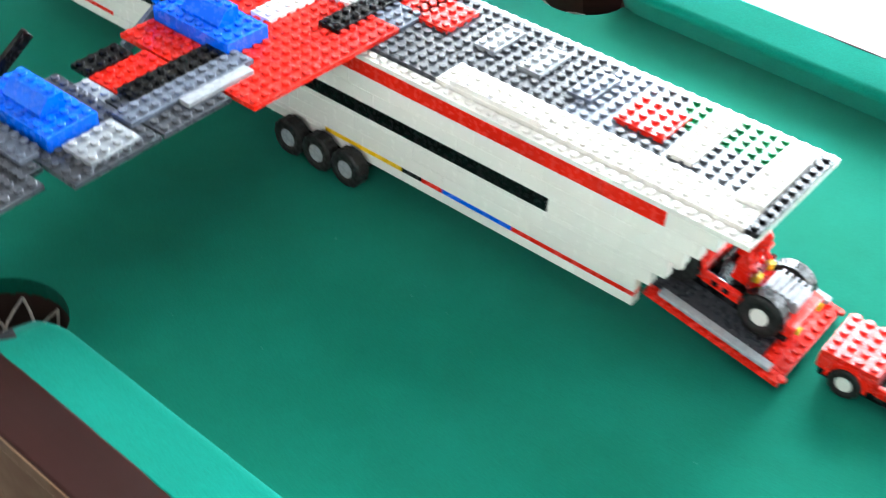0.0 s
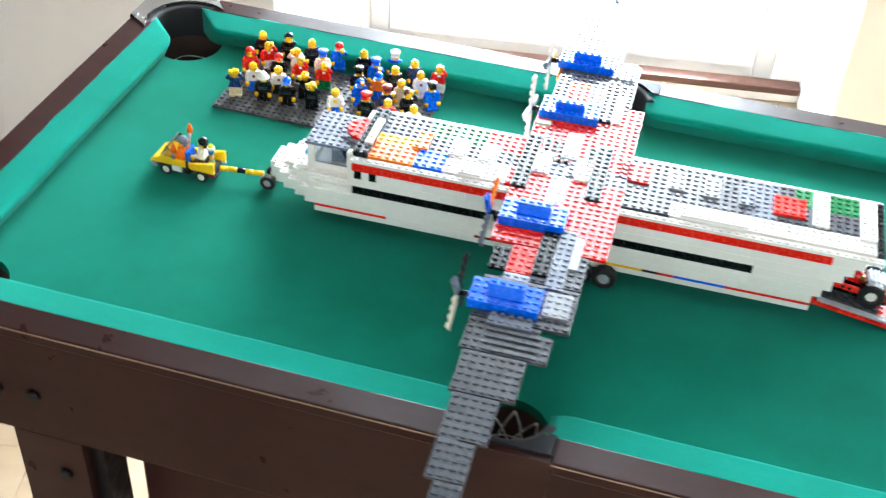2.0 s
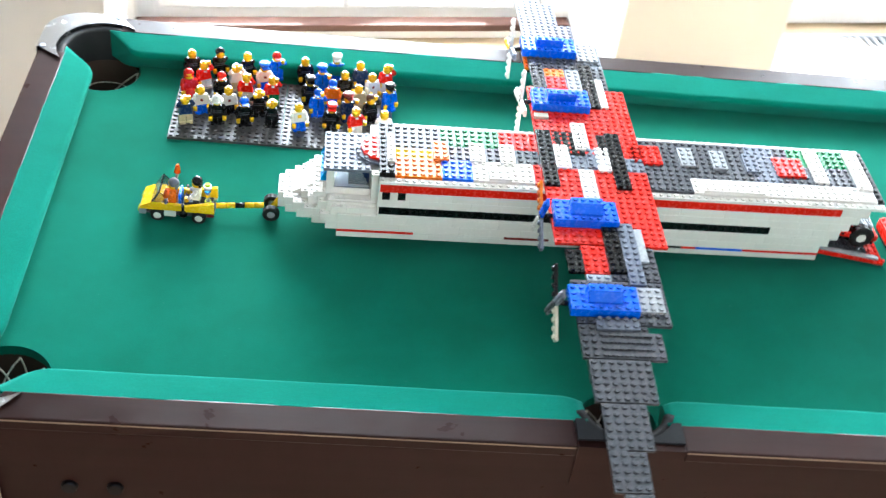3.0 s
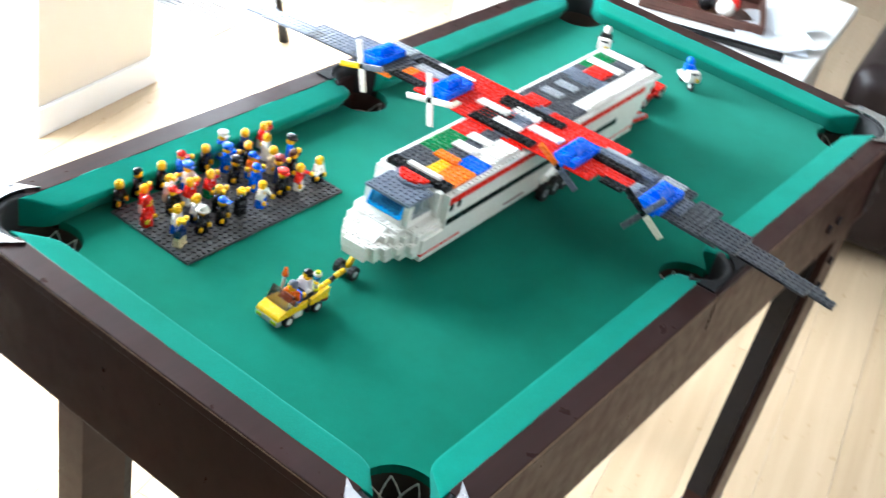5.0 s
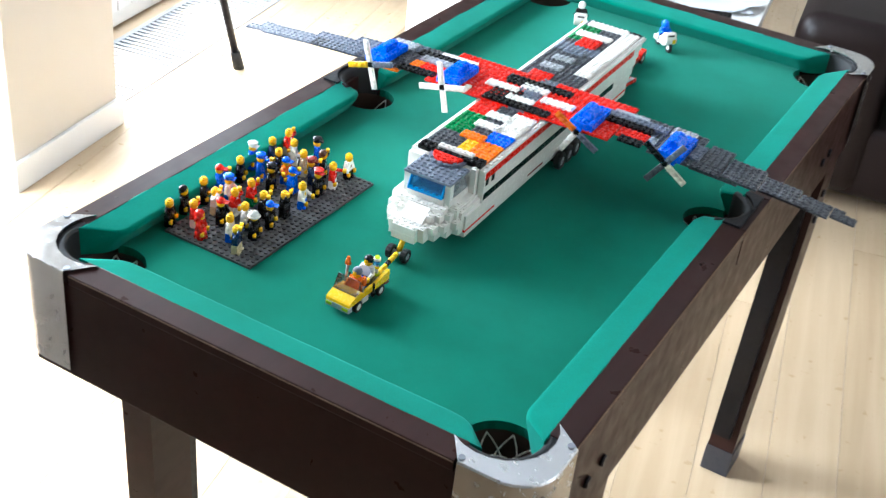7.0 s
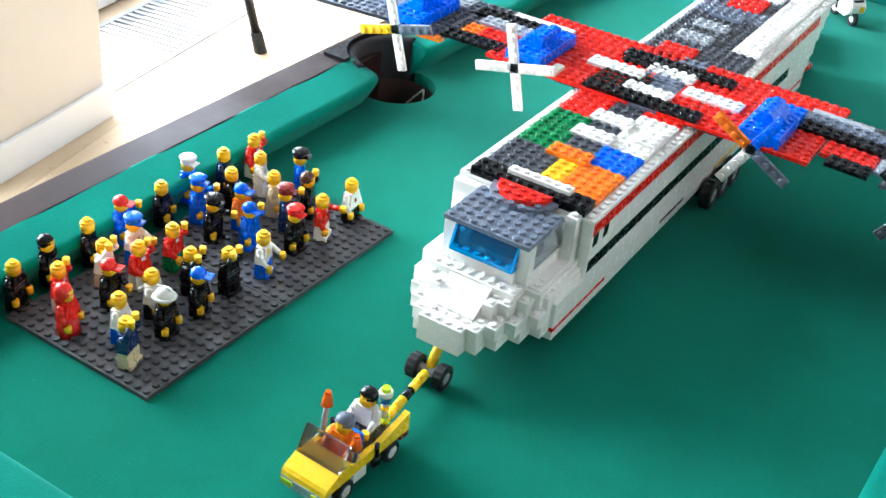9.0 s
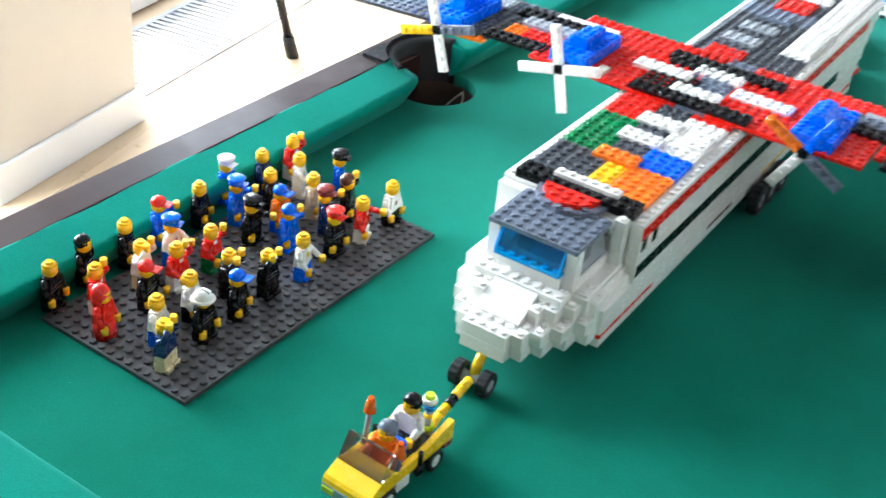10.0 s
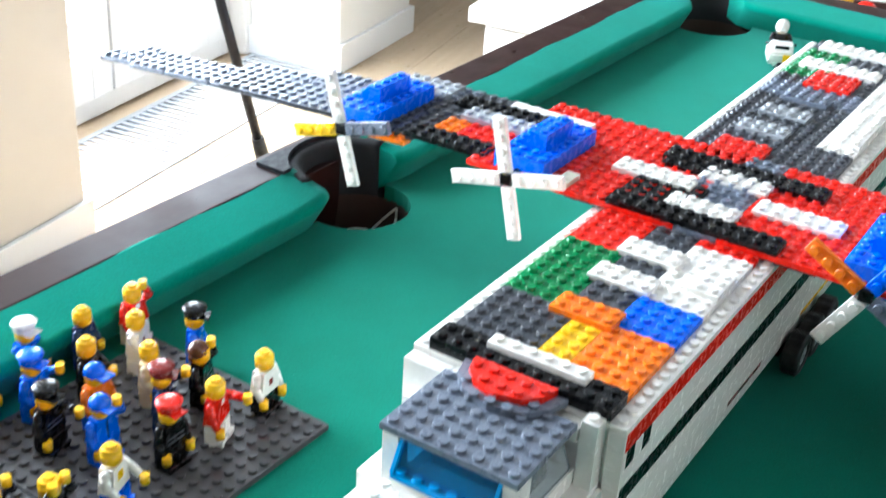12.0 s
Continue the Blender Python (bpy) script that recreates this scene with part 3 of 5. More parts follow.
def cushion(a, b, inward, cut_a, cut_b):
    """A cloth-covered cushion from a to b along its nose; the ends slant back by cut_a and cut_b."""
    a, b, n = Vector((*a, 0)), Vector((*b, 0)), Vector((*inward, 0))
    d = (b - a).normalized()
    prof = [(0.015, -0.004), (0.0020, 0.0170), (0.0010, 0.0187), (0.0, 0.0212), (0.0012, 0.0238), (0.004, 0.0258), (0.0065, 0.0263), (0.037, 0.0316), (0.0385, 0.0318), (0.0385, -0.004)]
    seg = 64
    bm = bmesh.new()
    rings = []
    for k in range(seg + 1):
        t = k / seg
        ring = []
        for w, z in prof:
            s = (b - a).length
            along = (cut_a * w) + t * (s - cut_a * w - cut_b * w)
            end = 0.0
            e = min(t, 1 - t) * s
            if e < 0.02:
                end = 0.006 * (1 - e / 0.02) ** 2
            wob = (0.0002 * math.sin(t * 23 + w * 60) + 0.00012 * math.sin(t * 57 - w * 40)) * (1 if z > 0.01 else 0)
            p = a + d * along - n * (w + end * (1 if w < 0.02 else 0))
            ring.append(bm.verts.new((p.x, p.y, CLOTH + z + wob)))
        rings.append(ring)
    for r, q in zip(rings, rings[1:]):
        for i in range(len(prof) - 1):
            f = bm.faces.new((r[i], r[i + 1], q[i + 1], q[i]))
            f.smooth = i < 8
    for r in (rings[0], rings[-1]):
        bm.faces.new(r)
    bmesh.ops.recalc_face_normals(bm, faces=bm.faces[:])
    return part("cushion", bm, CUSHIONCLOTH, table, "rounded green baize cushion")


G, GM = 0.034, 0.0375
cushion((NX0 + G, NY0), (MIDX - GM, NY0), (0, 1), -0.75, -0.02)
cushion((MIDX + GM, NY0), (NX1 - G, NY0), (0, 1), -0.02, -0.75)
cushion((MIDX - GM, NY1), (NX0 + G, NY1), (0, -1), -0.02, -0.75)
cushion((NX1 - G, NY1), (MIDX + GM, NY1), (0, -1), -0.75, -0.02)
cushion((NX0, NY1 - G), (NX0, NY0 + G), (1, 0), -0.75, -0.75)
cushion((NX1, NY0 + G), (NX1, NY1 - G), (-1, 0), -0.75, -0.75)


def rail(x0, y0, x1, y1):
    bm = bmesh.new()
    box(bm, x0, y0, RAILTOP - 0.014, x1, y1, RAILTOP, 0, 0.0015)
    cap = part("rail", bm, DARKWOOD, table, "dark walnut rail cap")
    e, g = 0.0012, 0.0004
    if y1 - y0 < x1 - x0:
        y = y0 - g if y0 < 0 else y1 + g - e
        edge = (x0 + 0.001, y, x1 - 0.001, y + e)
    else:
        x = x0 - g if x0 < 0 else x1 + g - e
        edge = (x, y0 + 0.001, x + e, y1 - 0.001)
    bm = bmesh.new()
    box(bm, edge[0], edge[1], RAILTOP - 0.0032, edge[2], edge[3], RAILTOP - 0.0016)
    part("edge_band", bm, PALEEDGE, cap, "pale worn edge band")


CC = 0.055
rail(WX0 + CC, OY0, MIDX - 0.049, WY0)
rail(MIDX + 0.049, OY0, WX1 - CC, WY0)
rail(WX0 + CC, WY1, MIDX - 0.049, OY1)
rail(MIDX + 0.049, WY1, WX1 - CC, OY1)
rail(OX0, WY0 + CC, WX0, WY1 - CC)
rail(WX1, WY0 + CC, OX1, WY1 - CC)


def apron(x0, y0, x1, y1):
    bm = bmesh.new()
    box(bm, x0, y0, 0.690, x1, y1, RAILTOP - 0.0145, 0, 0.001)
    part("apron", bm, DARKWOOD, table, "dark walnut side panel")


I_ = 0.0012
apron(OX0 + 0.02, OY0 + I_, OX1 - 0.02, OY0 + 0.024)
apron(OX0 + 0.02, OY1 - 0.024, OX1 - 0.02, OY1 - I_)
apron(OX0 + I_, OY0 + 0.026, OX0 + 0.024, OY1 - 0.026)
apron(OX1 - 0.024, OY0 + 0.026, OX1 - I_, OY1 - 0.026)
bm = bmesh.new()
box(bm, OX0 + 0.03, OY0 + 0.03, 0.69, OX1 - 0.03, OY1 - 0.03, 0.70)
part("underside", bm, DARKWOOD, table)


def pocket(c, r, back, wide):
    """A black pocket: liner wall behind the hole, brown bag below and a net of pale cord."""
    cx, cy = c
    mid = math.degrees(math.atan2(back[1], back[0]))
    top = RAILTOP - 0.004
    bm = bmesh.new()
    n = 22
    rows = []
    for k in range(n + 1):
        a = radians(mid - wide + 2 * wide * k / n)
        ca, sa = math.cos(a), math.sin(a)
        rows.append([bm.verts.new((cx + q * ca, cy + q * sa, z)) for q, z in ((r, 0.745), (r, top), (r + 0.003, top + 0.003), (r + 0.009, top + 0.003), (r + 0.009, 0.76))])
    for a_, b_ in zip(rows, rows[1:]):
        for i in range(4):
            bm.faces.new((a_[i], b_[i], b_[i + 1], a_[i + 1])).smooth = True
    for a_ in (rows[0], rows[-1]):
        bm.faces.new(a_)
    bmesh.ops.recalc_face_normals(bm, faces=bm.faces[:])
    liner = part("pocket", bm, POCKET, table, "black pocket liner")
    bm = bmesh.new()
    tube(bm, (cx, cy, 0.700), (cx, cy, 0.789), r * 0.82, r * 1.0, 24, caps=False)
    bmesh.ops.create_circle(bm, cap_ends=True, segments=24, radius=r * 0.83, matrix=Matrix.Translation((cx, cy, 0.745)))
    part("bag", bm, BAGBROWN, liner, "brown pocket bag")
    bm = bmesh.new()
    for k in range(-2, 3):
        for t in (1, -1):
            prev = None
            for j in range(9):
                h = j / 8
                a = radians(38 * k + t * 58 * h) + radians(mid + 180)
                q = r * (0.97 - 0.75 * h)
                p = (cx + q * math.cos(a), cy + q * math.sin(a), 0.786 - 0.030 * math.sin(h * 1.5))
                if prev:
                    tube(bm, prev, p, 0.0010, seg=5)
                prev = p
    for q, z in ((0.6, 0.768), (0.28, 0.758)):
        for k in range(20):
            a, b = math.tau * k / 20, math.tau * (k + 1) / 20
            tube(bm, (cx + r * q * math.cos(a), cy + r * q * math.sin(a), z + 0.001 * math.sin(3 * a)), (cx + r * q * math.cos(b), cy + r * q * math.sin(b), z + 0.001 * math.sin(3 * b)), 0.0008, seg=5)
    part("net", bm, NETCORD, liner, "pale cord net")


for (c, b) in zip(CORNERS, ((-1, -1), (1, -1), (1, 1), (-1, 1))):
    pocket(c, CORNER_R, b, 66)
pocket(MIDS[0], MID_R, (0, -1), 74)
pocket(MIDS[1], MID_R, (0, 1), 76)


def corner_bracket(cx, cy, sx, sy):
    """A curved chrome plate that caps the table's corner round the pocket."""
    bm = bmesh.new()
    inner, outer = [], []
    ex, ey = (OX1 if sx > 0 else OX0) + sx * 0.003, (OY1 if sy > 0 else OY0) + sy * 0.003
    n = 20
    for k in range(n + 1):
        a = math.atan2(sy, sx) - radians(80) + radians(160) * k / n
        inner.append((cx + (CORNER_R + 0.011) * math.cos(a), cy + (CORNER_R + 0.011) * math.sin(a)))
    corner_r = 0.045
    kx, ky = ex - sx * corner_r, ey - sy * corner_r
    span = CC + 0.018
    pts = [(ex - sx * (span + 0.012), ey), (kx, ey)]
    arc = [(kx + sx * corner_r * math.sin(radians(90 * k / 8)), ky + sy * corner_r * math.cos(radians(90 * k / 8))) for k in range(1, 9)]
    pts += arc + [(ex, ey - sy * (span + 0.012))]
    if (inner[0][0] - pts[0][0]) ** 2 + (inner[0][1] - pts[0][1]) ** 2 > (inner[-1][0] - pts[0][0]) ** 2 + (inner[-1][1] - pts[0][1]) ** 2:
        inner.reverse()
    m_ = len(pts)
    idx = [min(n, round(k * n / (m_ - 1))) for k in range(m_)]
    z0, z1 = RAILTOP - 0.003, RAILTOP + 0.003
    lo_o = [bm.verts.new((*p, 0.70)) for p in pts]
    hi_o = [bm.verts.new((*p, z1 - 0.002)) for p in pts]
    to_o = [bm.verts.new((p[0] * 0.98 + cx * 0.02, p[1] * 0.98 + cy * 0.02, z1)) for p in pts]
    in_t = [bm.verts.new((*inner[i], z1)) for i in idx]
    in_l = [bm.verts.new((*inner[i], z0)) for i in idx]
    for k in range(m_ - 1):
        bm.faces.new((lo_o[k], lo_o[k + 1], hi_o[k + 1], hi_o[k]))
        bm.faces.new((hi_o[k], hi_o[k + 1], to_o[k + 1], to_o[k]))
        bm.faces.new((to_o[k], to_o[k + 1], in_t[k + 1], in_t[k]))
        bm.faces.new((in_t[k], in_t[k + 1], in_l[k + 1], in_l[k]))
    bmesh.ops.recalc_face_normals(bm, faces=bm.faces[:])
    br = part("corner_bracket", bm, CHROME, table, "brushed chrome corner casting")
    for p in (pts[0], pts[-1]):
        bm = bmesh.new()
        q = (p[0] * 0.9 + cx * 0.1, p[1] * 0.9 + cy * 0.1)
        tube(bm, (*q, z1), (*q, z1 + 0.0016), 0.0042, 0.0036)
        part("screw", bm, STEEL, br)


for (cx, cy), (sx, sy) in zip(CORNERS, ((-1, -1), (1, -1), (1, 1), (-1, 1))):
    corner_bracket(cx, cy, sx, sy)


def mid_cap(c, s):
    """A wooden block in the rail and a thin dark plate on it, both cut round the pocket liner."""
    outer, inner = (OY1 if s > 0 else OY0), (WY1 if s > 0 else WY0)
    for name, mat, q, edge, z0, z1, label in (("rail_block", DARKWOOD, MID_R + 0.0098, outer, CLOTH - 0.02, RAILTOP - 0.0006, "dark walnut block round the pocket"), ("pocket_cap", CAPBLACK, MID_R + 0.0095, outer - s * 0.0075, RAILTOP - 0.0005, RAILTOP + 0.0022, "dark plastic pocket cap")):
        bm = bmesh.new()
        dx = math.sqrt(q * q - (inner - c[1]) ** 2)
        a0 = math.degrees(math.atan2(abs(inner - c[1]), dx))
        pts = [(MIDX - 0.0485, edge), (MIDX + 0.0485, edge), (MIDX + 0.0485, inner)]
        pts += [(c[0] + q * math.cos(radians(a0 + (180 - 2 * a0) * k / 12)), c[1] + s * q * math.sin(radians(a0 + (180 - 2 * a0) * k / 12))) for k in range(13)]
        pts.append((MIDX - 0.0485, inner))
        prism(bm, pts, "z", z0, z1)
        bmesh.ops.triangulate(bm, faces=[f for f in bm.faces if len(f.verts) > 4])
        bmesh.ops.recalc_face_normals(bm, faces=bm.faces[:])
        part(name, bm, mat, table, label)


mid_cap(MIDS[0], -1)
mid_cap(MIDS[1], 1)


def table_leg(x, sy):
    """A folding leg: flush with the side panel at the top, leaning in towards its foot."""
    y0, y1 = (OY0 + 0.002, OY0 + 0.016) if sy < 0 else (OY1 - 0.002, OY1 - 0.016)
    t = -sy * 0.045
    lean = lambda z: y0 + (y1 - y0) * (0.689 - z) / 0.689
    def slab_leg(xa, xb, za, zb, inset, thick):
        bm = bmesh.new()
        prism(bm, [(lean(zb) - sy * inset, zb), (lean(za) - sy * inset, za), (lean(za) - sy * (inset + thick), za), (lean(zb) - sy * (inset + thick), zb)], "x", xa, xb)
        bmesh.ops.recalc_face_normals(bm, faces=bm.faces[:])
        return bm
    leg = part("leg", slab_leg(x - 0.037, x + 0.037, 0.06, 0.6885, 0.0, 0.05), DARKWOOD, table, "dark walnut leg leaning inwards")
    part("foot", slab_leg(x - 0.038, x + 0.038, 0.0, 0.06, -0.002, 0.054), DARKSTEEL, leg, "grey metal foot shoe")
    s = 1 if x < 0.2 else -1
    xa, xb = sorted((x + s * 0.038, x + s * 0.052))
    part("brace", slab_leg(xa, xb, 0.10, 0.6885, 0.012, 0.036), BLACKMETAL, leg, "black metal folding brace")
    for z in (0.637, 0.585):
        bm = bmesh.new()
        tube(bm, (x + s * 0.012, lean(z), z), (x + s * 0.012, lean(z) + sy * 0.005, z), 0.0075, 0.006)
        part("bolt", bm, BLACKMETAL, leg)


for lx in (-0.215, 0.745):
    for sy in (-1, 1):
        table_leg(lx, sy)
bm = bmesh.new()
box(bm, -0.160, OY0 + 0.075, 0.50, 0.690, OY0 + 0.093, 0.645, 0, 0.002)
part("stretcher", bm, DARKWOOD, table, "dark walnut cross panel between the legs")
bm = bmesh.new()
box(bm, -0.160, OY0 + 0.03, 0.655, 0.02, OY0 + 0.05, 0.689)
part("folding_bar", bm, BLACKMETAL, table, "black metal folding bar")
for x, y in ((-0.22, OY0), (-0.26, OY0), (0.62, OY0), (0.66, OY0)):
    bm = bmesh.new()
    tube(bm, (x, y + I_, 0.745), (x, y - 0.003, 0.745), 0.0075, 0.0065)
    part("bolt", bm, BLACKMETAL, table, "black bolt head")

# ---- toy airplane ----
TURN = 1.24
BELLY = 0.8165
plane = thing("toy_airplane", pose(0.0017, 0.0034, BELLY, 0, 0, TURN), "large white toy-brick airplane with red wings and blue engines", "toy airplane")
BODY_W = 104


def fuselage():
    bm = bmesh.new()
    box(bm, 2 * MM, 2 * MM, 2 * MM, 472 * MM, 102 * MM, 70 * MM)
    core = part("fuselage", bm, WHITE, plane, "white brick fuselage with red and black stripes")
    rows = [(0, 6.4), (6.4, 3.2), (9.6, 9.6), (19.2, 9.6), (28.8, 3.2), (32, 9.6), (41.6, 9.6), (51.2, 9.6), (60.8, 9.6), (70.4, 3.2)]
    line = [(-40, 40, RED), (40, 136, WHITE), (136, 184, DRED), (184, 248, WHITE), (248, 312, YELLOW), (312, 328, BLACK), (328, 344, RED), (344, 396, BLUE), (396, 480, RED)]
    for side in (0, 1):
        v = 0 if side == 0 else BODY_W - 8
        for k, (z, h) in enumerate(rows):
            end = 480 + 8 * round(max(0.0, z - 9.6) / 9.6 * 0.9)
            if z >= 70.4:
                end = 536
            start = -40 if z < 28 else 0
            runs = [(start, end, WHITE)]
            if k == 1:
                runs = line
            if k == 5:
                runs = [(0, 2, WHITE), (2, 418, BLACK), (418, end, WHITE)]
            if k == 8:
                runs = [(0, 1.5, WHITE), (1.5, 489, RED), (489, end, WHITE)]
            if k == 7:
                runs = [(0, 4, WHITE), (4, 12, BLACK), (12, 20, WHITE), (20, 28, BLACK), (28, end, WHITE)]
            for a, b, mat in runs:
                step = 64 if (k % 2 == 0) else 48
                u = a
                first = True
                while u < b - 0.01:
                    w = min(step if not first or k % 3 else step / 2, b - u)
                    lay(core, u, v, z, w / P, 1, h, mat, studs=(k == 9), name="brick")
                    u += w
                    first = False
    for k, (z, h) in enumerate(rows):
        if z < 28:
            lay(core, -40, 8, z, 1, 11, h, RED if k == 1 else WHITE, studs=(k == 3), name="brick")
    # stepped tail opening, closed above
    for k in range(5):
        lay(core, 478 + 8.5 * k, 8, 60.8, 1, 11, 5.1, WHITE, False, "brick")
    lay(core, 472, 8, 66, 6, 11, 4.4, WHITE, False, "brick")
    lay(core, 528, 8, 70.4, 1, 11, 3.2, WHITE, True, "plate")
    return core


body = fuselage()
RV = 8


def roof(list_, z):
    for u, v, nx, ny, mat in list_:
        lay(body, u, v, z, nx, ny, 3.2, mat)


roof([(u, RV, 6, 11, WHITE) for u in range(0, 528, 48)], 70.4)
roof([
    (0, RV, 2, 11, BLACK), (16, 56, 6, 5, DGRAY), (16, RV, 6, 4, ORANGE), (16, 40, 6, 2, YELLOW), (64, RV, 4, 4, BLUE),
    (64, 64, 8, 4, GREEN), (64, 40, 12, 3, DGRAY), (128, 64, 5, 4, RED), (96, RV, 8, 4, WHITE), (160, RV, 1, 4, RED), (160, 40, 1, 3, DGRAY),
    (264, RV, 8, 11, DGRAY), (328, 32, 9, 8, DGRAY), (328, RV, 12, 3, WHITE), (400, 32, 4, 8, BGRAY), (424, RV, 5, 3, WHITE), (432, 32, 2, 8, DGRAY), (448, 64, 8, 4, GREEN),
    (448, 32, 8, 4, DGRAY), (464, RV, 8, 3, WHITE), (512, 32, 2, 8, DGRAY), (528, RV, 1, 11, BLACK)], 73.6)
roof([
    (0, RV, 2, 11, BLACK), (56, 36, 2, 4, ORANGE), (94, 36, 2, 4, WHITE), (126, 36, 2, 4, WHITE), (112, RV, 3, 2, WHITE),
    (270, 50, 4, 4, RED), (322, 50, 2, 4, LGRAY), (357, 48, 2, 4, LGRAY), (393, 46, 2, 4, BGRAY), (427, 42, 4, 4, RED), (466, 34, 2, 7, WHITE), (512, 26, 2, 8, WHITE), (338, RV, 8, 2, WHITE)], 76.8)
lay(body, 8, 24, 80, 1, 6, 3.2, WHITE)


def nose():
    bm = bmesh.new()
    box(bm, -52 * MM, 12 * MM, 12 * MM, 0.0, 100 * MM, 40 * MM)
    n = part("nose", bm, WHITE, plane, "stepped white brick nose", at=pose(0, -0.005, 0))
    # stepped layers: height, then steps of front edge and side edge
    layers = [(7.0, 9.6, [(-102, 40, 72), (-94, 32, 80), (-82, 24, 88), (-66, 16, 96), (-52, 8, 104)]),
              (16.6, 9.6, [(-102, 40, 72), (-96, 32, 80), (-86, 24, 88), (-74, 16, 96), (-58, 8, 104)]),
              (26.2, 9.6, [(-58, 40, 72), (-78, 32, 80), (-71, 24, 88), (-61, 16, 96), (-47, 8, 104)]),
              (35.8, 6.0, [(-66, 24, 88), (-50, 14, 98)])]
    for z, h, steps in layers:
        last = None
        for u, a, b in steps:
            if last is None:
                lay(n, u, a, z, 2, (b - a) / P, h, WHITE, True, "brick")
                lay(n, u + 16, a, z, 4, (b - a) / P, h, WHITE, False, "brick")
            else:
                for v0, v1 in ((a, last[0]), (last[1], b)):
                    lay(n, u, v0, z, 2, (v1 - v0) / P, h, WHITE, True, "brick")
                    lay(n, u + 16, v0, z, max(1, (-u - 16) / P), (v1 - v0) / P, h, WHITE, False, "brick")
            last = (a, b)
    # bonnet slope
    bm = bmesh.new()
    prism(bm, [(-87 * MM, 26.3 * MM), (-87 * MM, 28 * MM), (-64 * MM, 41.4 * MM), (-54 * MM, 41.4 * MM), (-54 * MM, 26.3 * MM)], "y", 40.2 * MM, 71.8 * MM)
    part("bonnet_slope", bm, WHITE, n)
    lay(n, -63, 40, 38.4, 1, 4, 3.2, WHITE)
    return n


nose()


def cockpit():
    bm = bmesh.new()
    box(bm, -40 * MM, 22 * MM, 40 * MM, 8 * MM, 90 * MM, 41.5 * MM)
    c = part("cockpit", bm, WHITE, plane, "white cockpit with blue windscreen", at=pose(0, 0.002, 0))
    lay(c, -56, 24, 41.0, 1, 6, 10.1, WHITE, False, "brick")
    lay(c, -46, 16, 41.0, 5, 1, 8.6, WHITE, False, "brick")
    lay(c, -46, 72, 41.0, 5, 1, 8.6, WHITE, False, "brick")
    for v in (16, 72.4):
        lay(c, -53, v, 41, 1, 1, 29.4, WHITE, False, "pillar_brick")
    lay(c, -7, 7.5, 28.8, 1, 1, 46, WHITE, True, "pillar_brick")
    lay(c, -56, 16, 70.4, 6, 8, 3.2, BGRAY, True, "roof_plate")
    lay(c, -8, 80, 28.8, 1, 2.7, 41.6, WHITE, False, "brick")
    lay(c, -16, 80, 28.8, 1, 2, 28, WHITE, True, "brick")
    lay(c, -8, 16, 64, 2, 8, 6.2, WHITE, False, "brick")
    # sloping windscreen
    bm = bmesh.new()
    prism(bm, [(-57 * MM, 54 * MM), (-49 * MM, 70.2 * MM), (-46.5 * MM, 70.2 * MM), (-54.5 * MM, 54 * MM)], "y", 24.4 * MM, 72 * MM)
    part("windscreen", bm, CLEAR_BLUE, c, "transparent blue sloping windscreen")
    bm = bmesh.new()
    box(bm, -59 * MM, 24.4 * MM, 51.2 * MM, -52 * MM, 72 * MM, 54.0 * MM, 0, 0.0003)
    for k in range(6):
        tube(bm, (-56 * MM, (28.2 + 8 * k) * MM, 53.9 * MM), (-56 * MM, (28.2 + 8 * k) * MM, 55.5 * MM), 2.4 * MM, seg=10)
    part("windscreen_base", bm, CYAN, c, "bright blue windscreen base")
    bm = bmesh.new()
    for v in (24.4, 70.4):
        prism(bm, [(-59 * MM, 54.0 * MM), (-50.5 * MM, 70.3 * MM), (-46 * MM, 70.3 * MM), (-54.5 * MM, 54.0 * MM)], "y", v * MM, (v + 1.7) * MM)
    box(bm, -51 * MM, 26.1 * MM, 68.6 * MM, -46 * MM, 70.4 * MM, 70.3 * MM)
    part("windscreen_frame", bm, CYAN, c, "bright blue windscreen edge")
    bm = bmesh.new()
    box(bm, -30 * MM, 28 * MM, 41.6 * MM, -9 * MM, 70 * MM, 62 * MM)
    part("lining", bm, DBLUE, c, "dark cockpit inside")
    for v in (17, 77):
        bm = bmesh.new()
        prism(bm, [(-45 * MM, 49.8 * MM), (-42 * MM, 70.2 * MM), (-18 * MM, 70.2 * MM), (-8 * MM, 49.8 * MM)], "y", v * MM, (v + 2) * MM)
        part("side_window", bm, CLEAR_GRAY, c, "clear side window")
    for k, (mat, r, z) in enumerate(((BGRAY, 25, 73.6), (RED, 20, 76.8))):
        bm = bmesh.new()
        cx, cy = -0.2, 50
        out = [(cx * MM, (cy + r) * MM)] + [((cx - r * 0.95 * math.cos(radians(a))) * MM, (cy - r * math.sin(radians(a))) * MM) for a in (-62, -35, 0, 35, 62)] + [(cx * MM, (cy - r) * MM)]
        prism(bm, out, "z", z * MM, (z + 3.2) * MM)
        for i in range(3):
            for j in range(-2, 3):
                x, y = cx - 5 - 8 * i, cy + 8 * j
                if math.hypot(x - cx, y - cy) < r - 2.5:
                    tube(bm, (x * MM, y * MM, (z + 3.1) * MM), (x * MM, y * MM, (z + 4.9) * MM), 2.4 * MM, seg=10)
        part("round_plate", bm, mat, c, "red half-round plate" if k else "grey half-round plate")


cockpit()


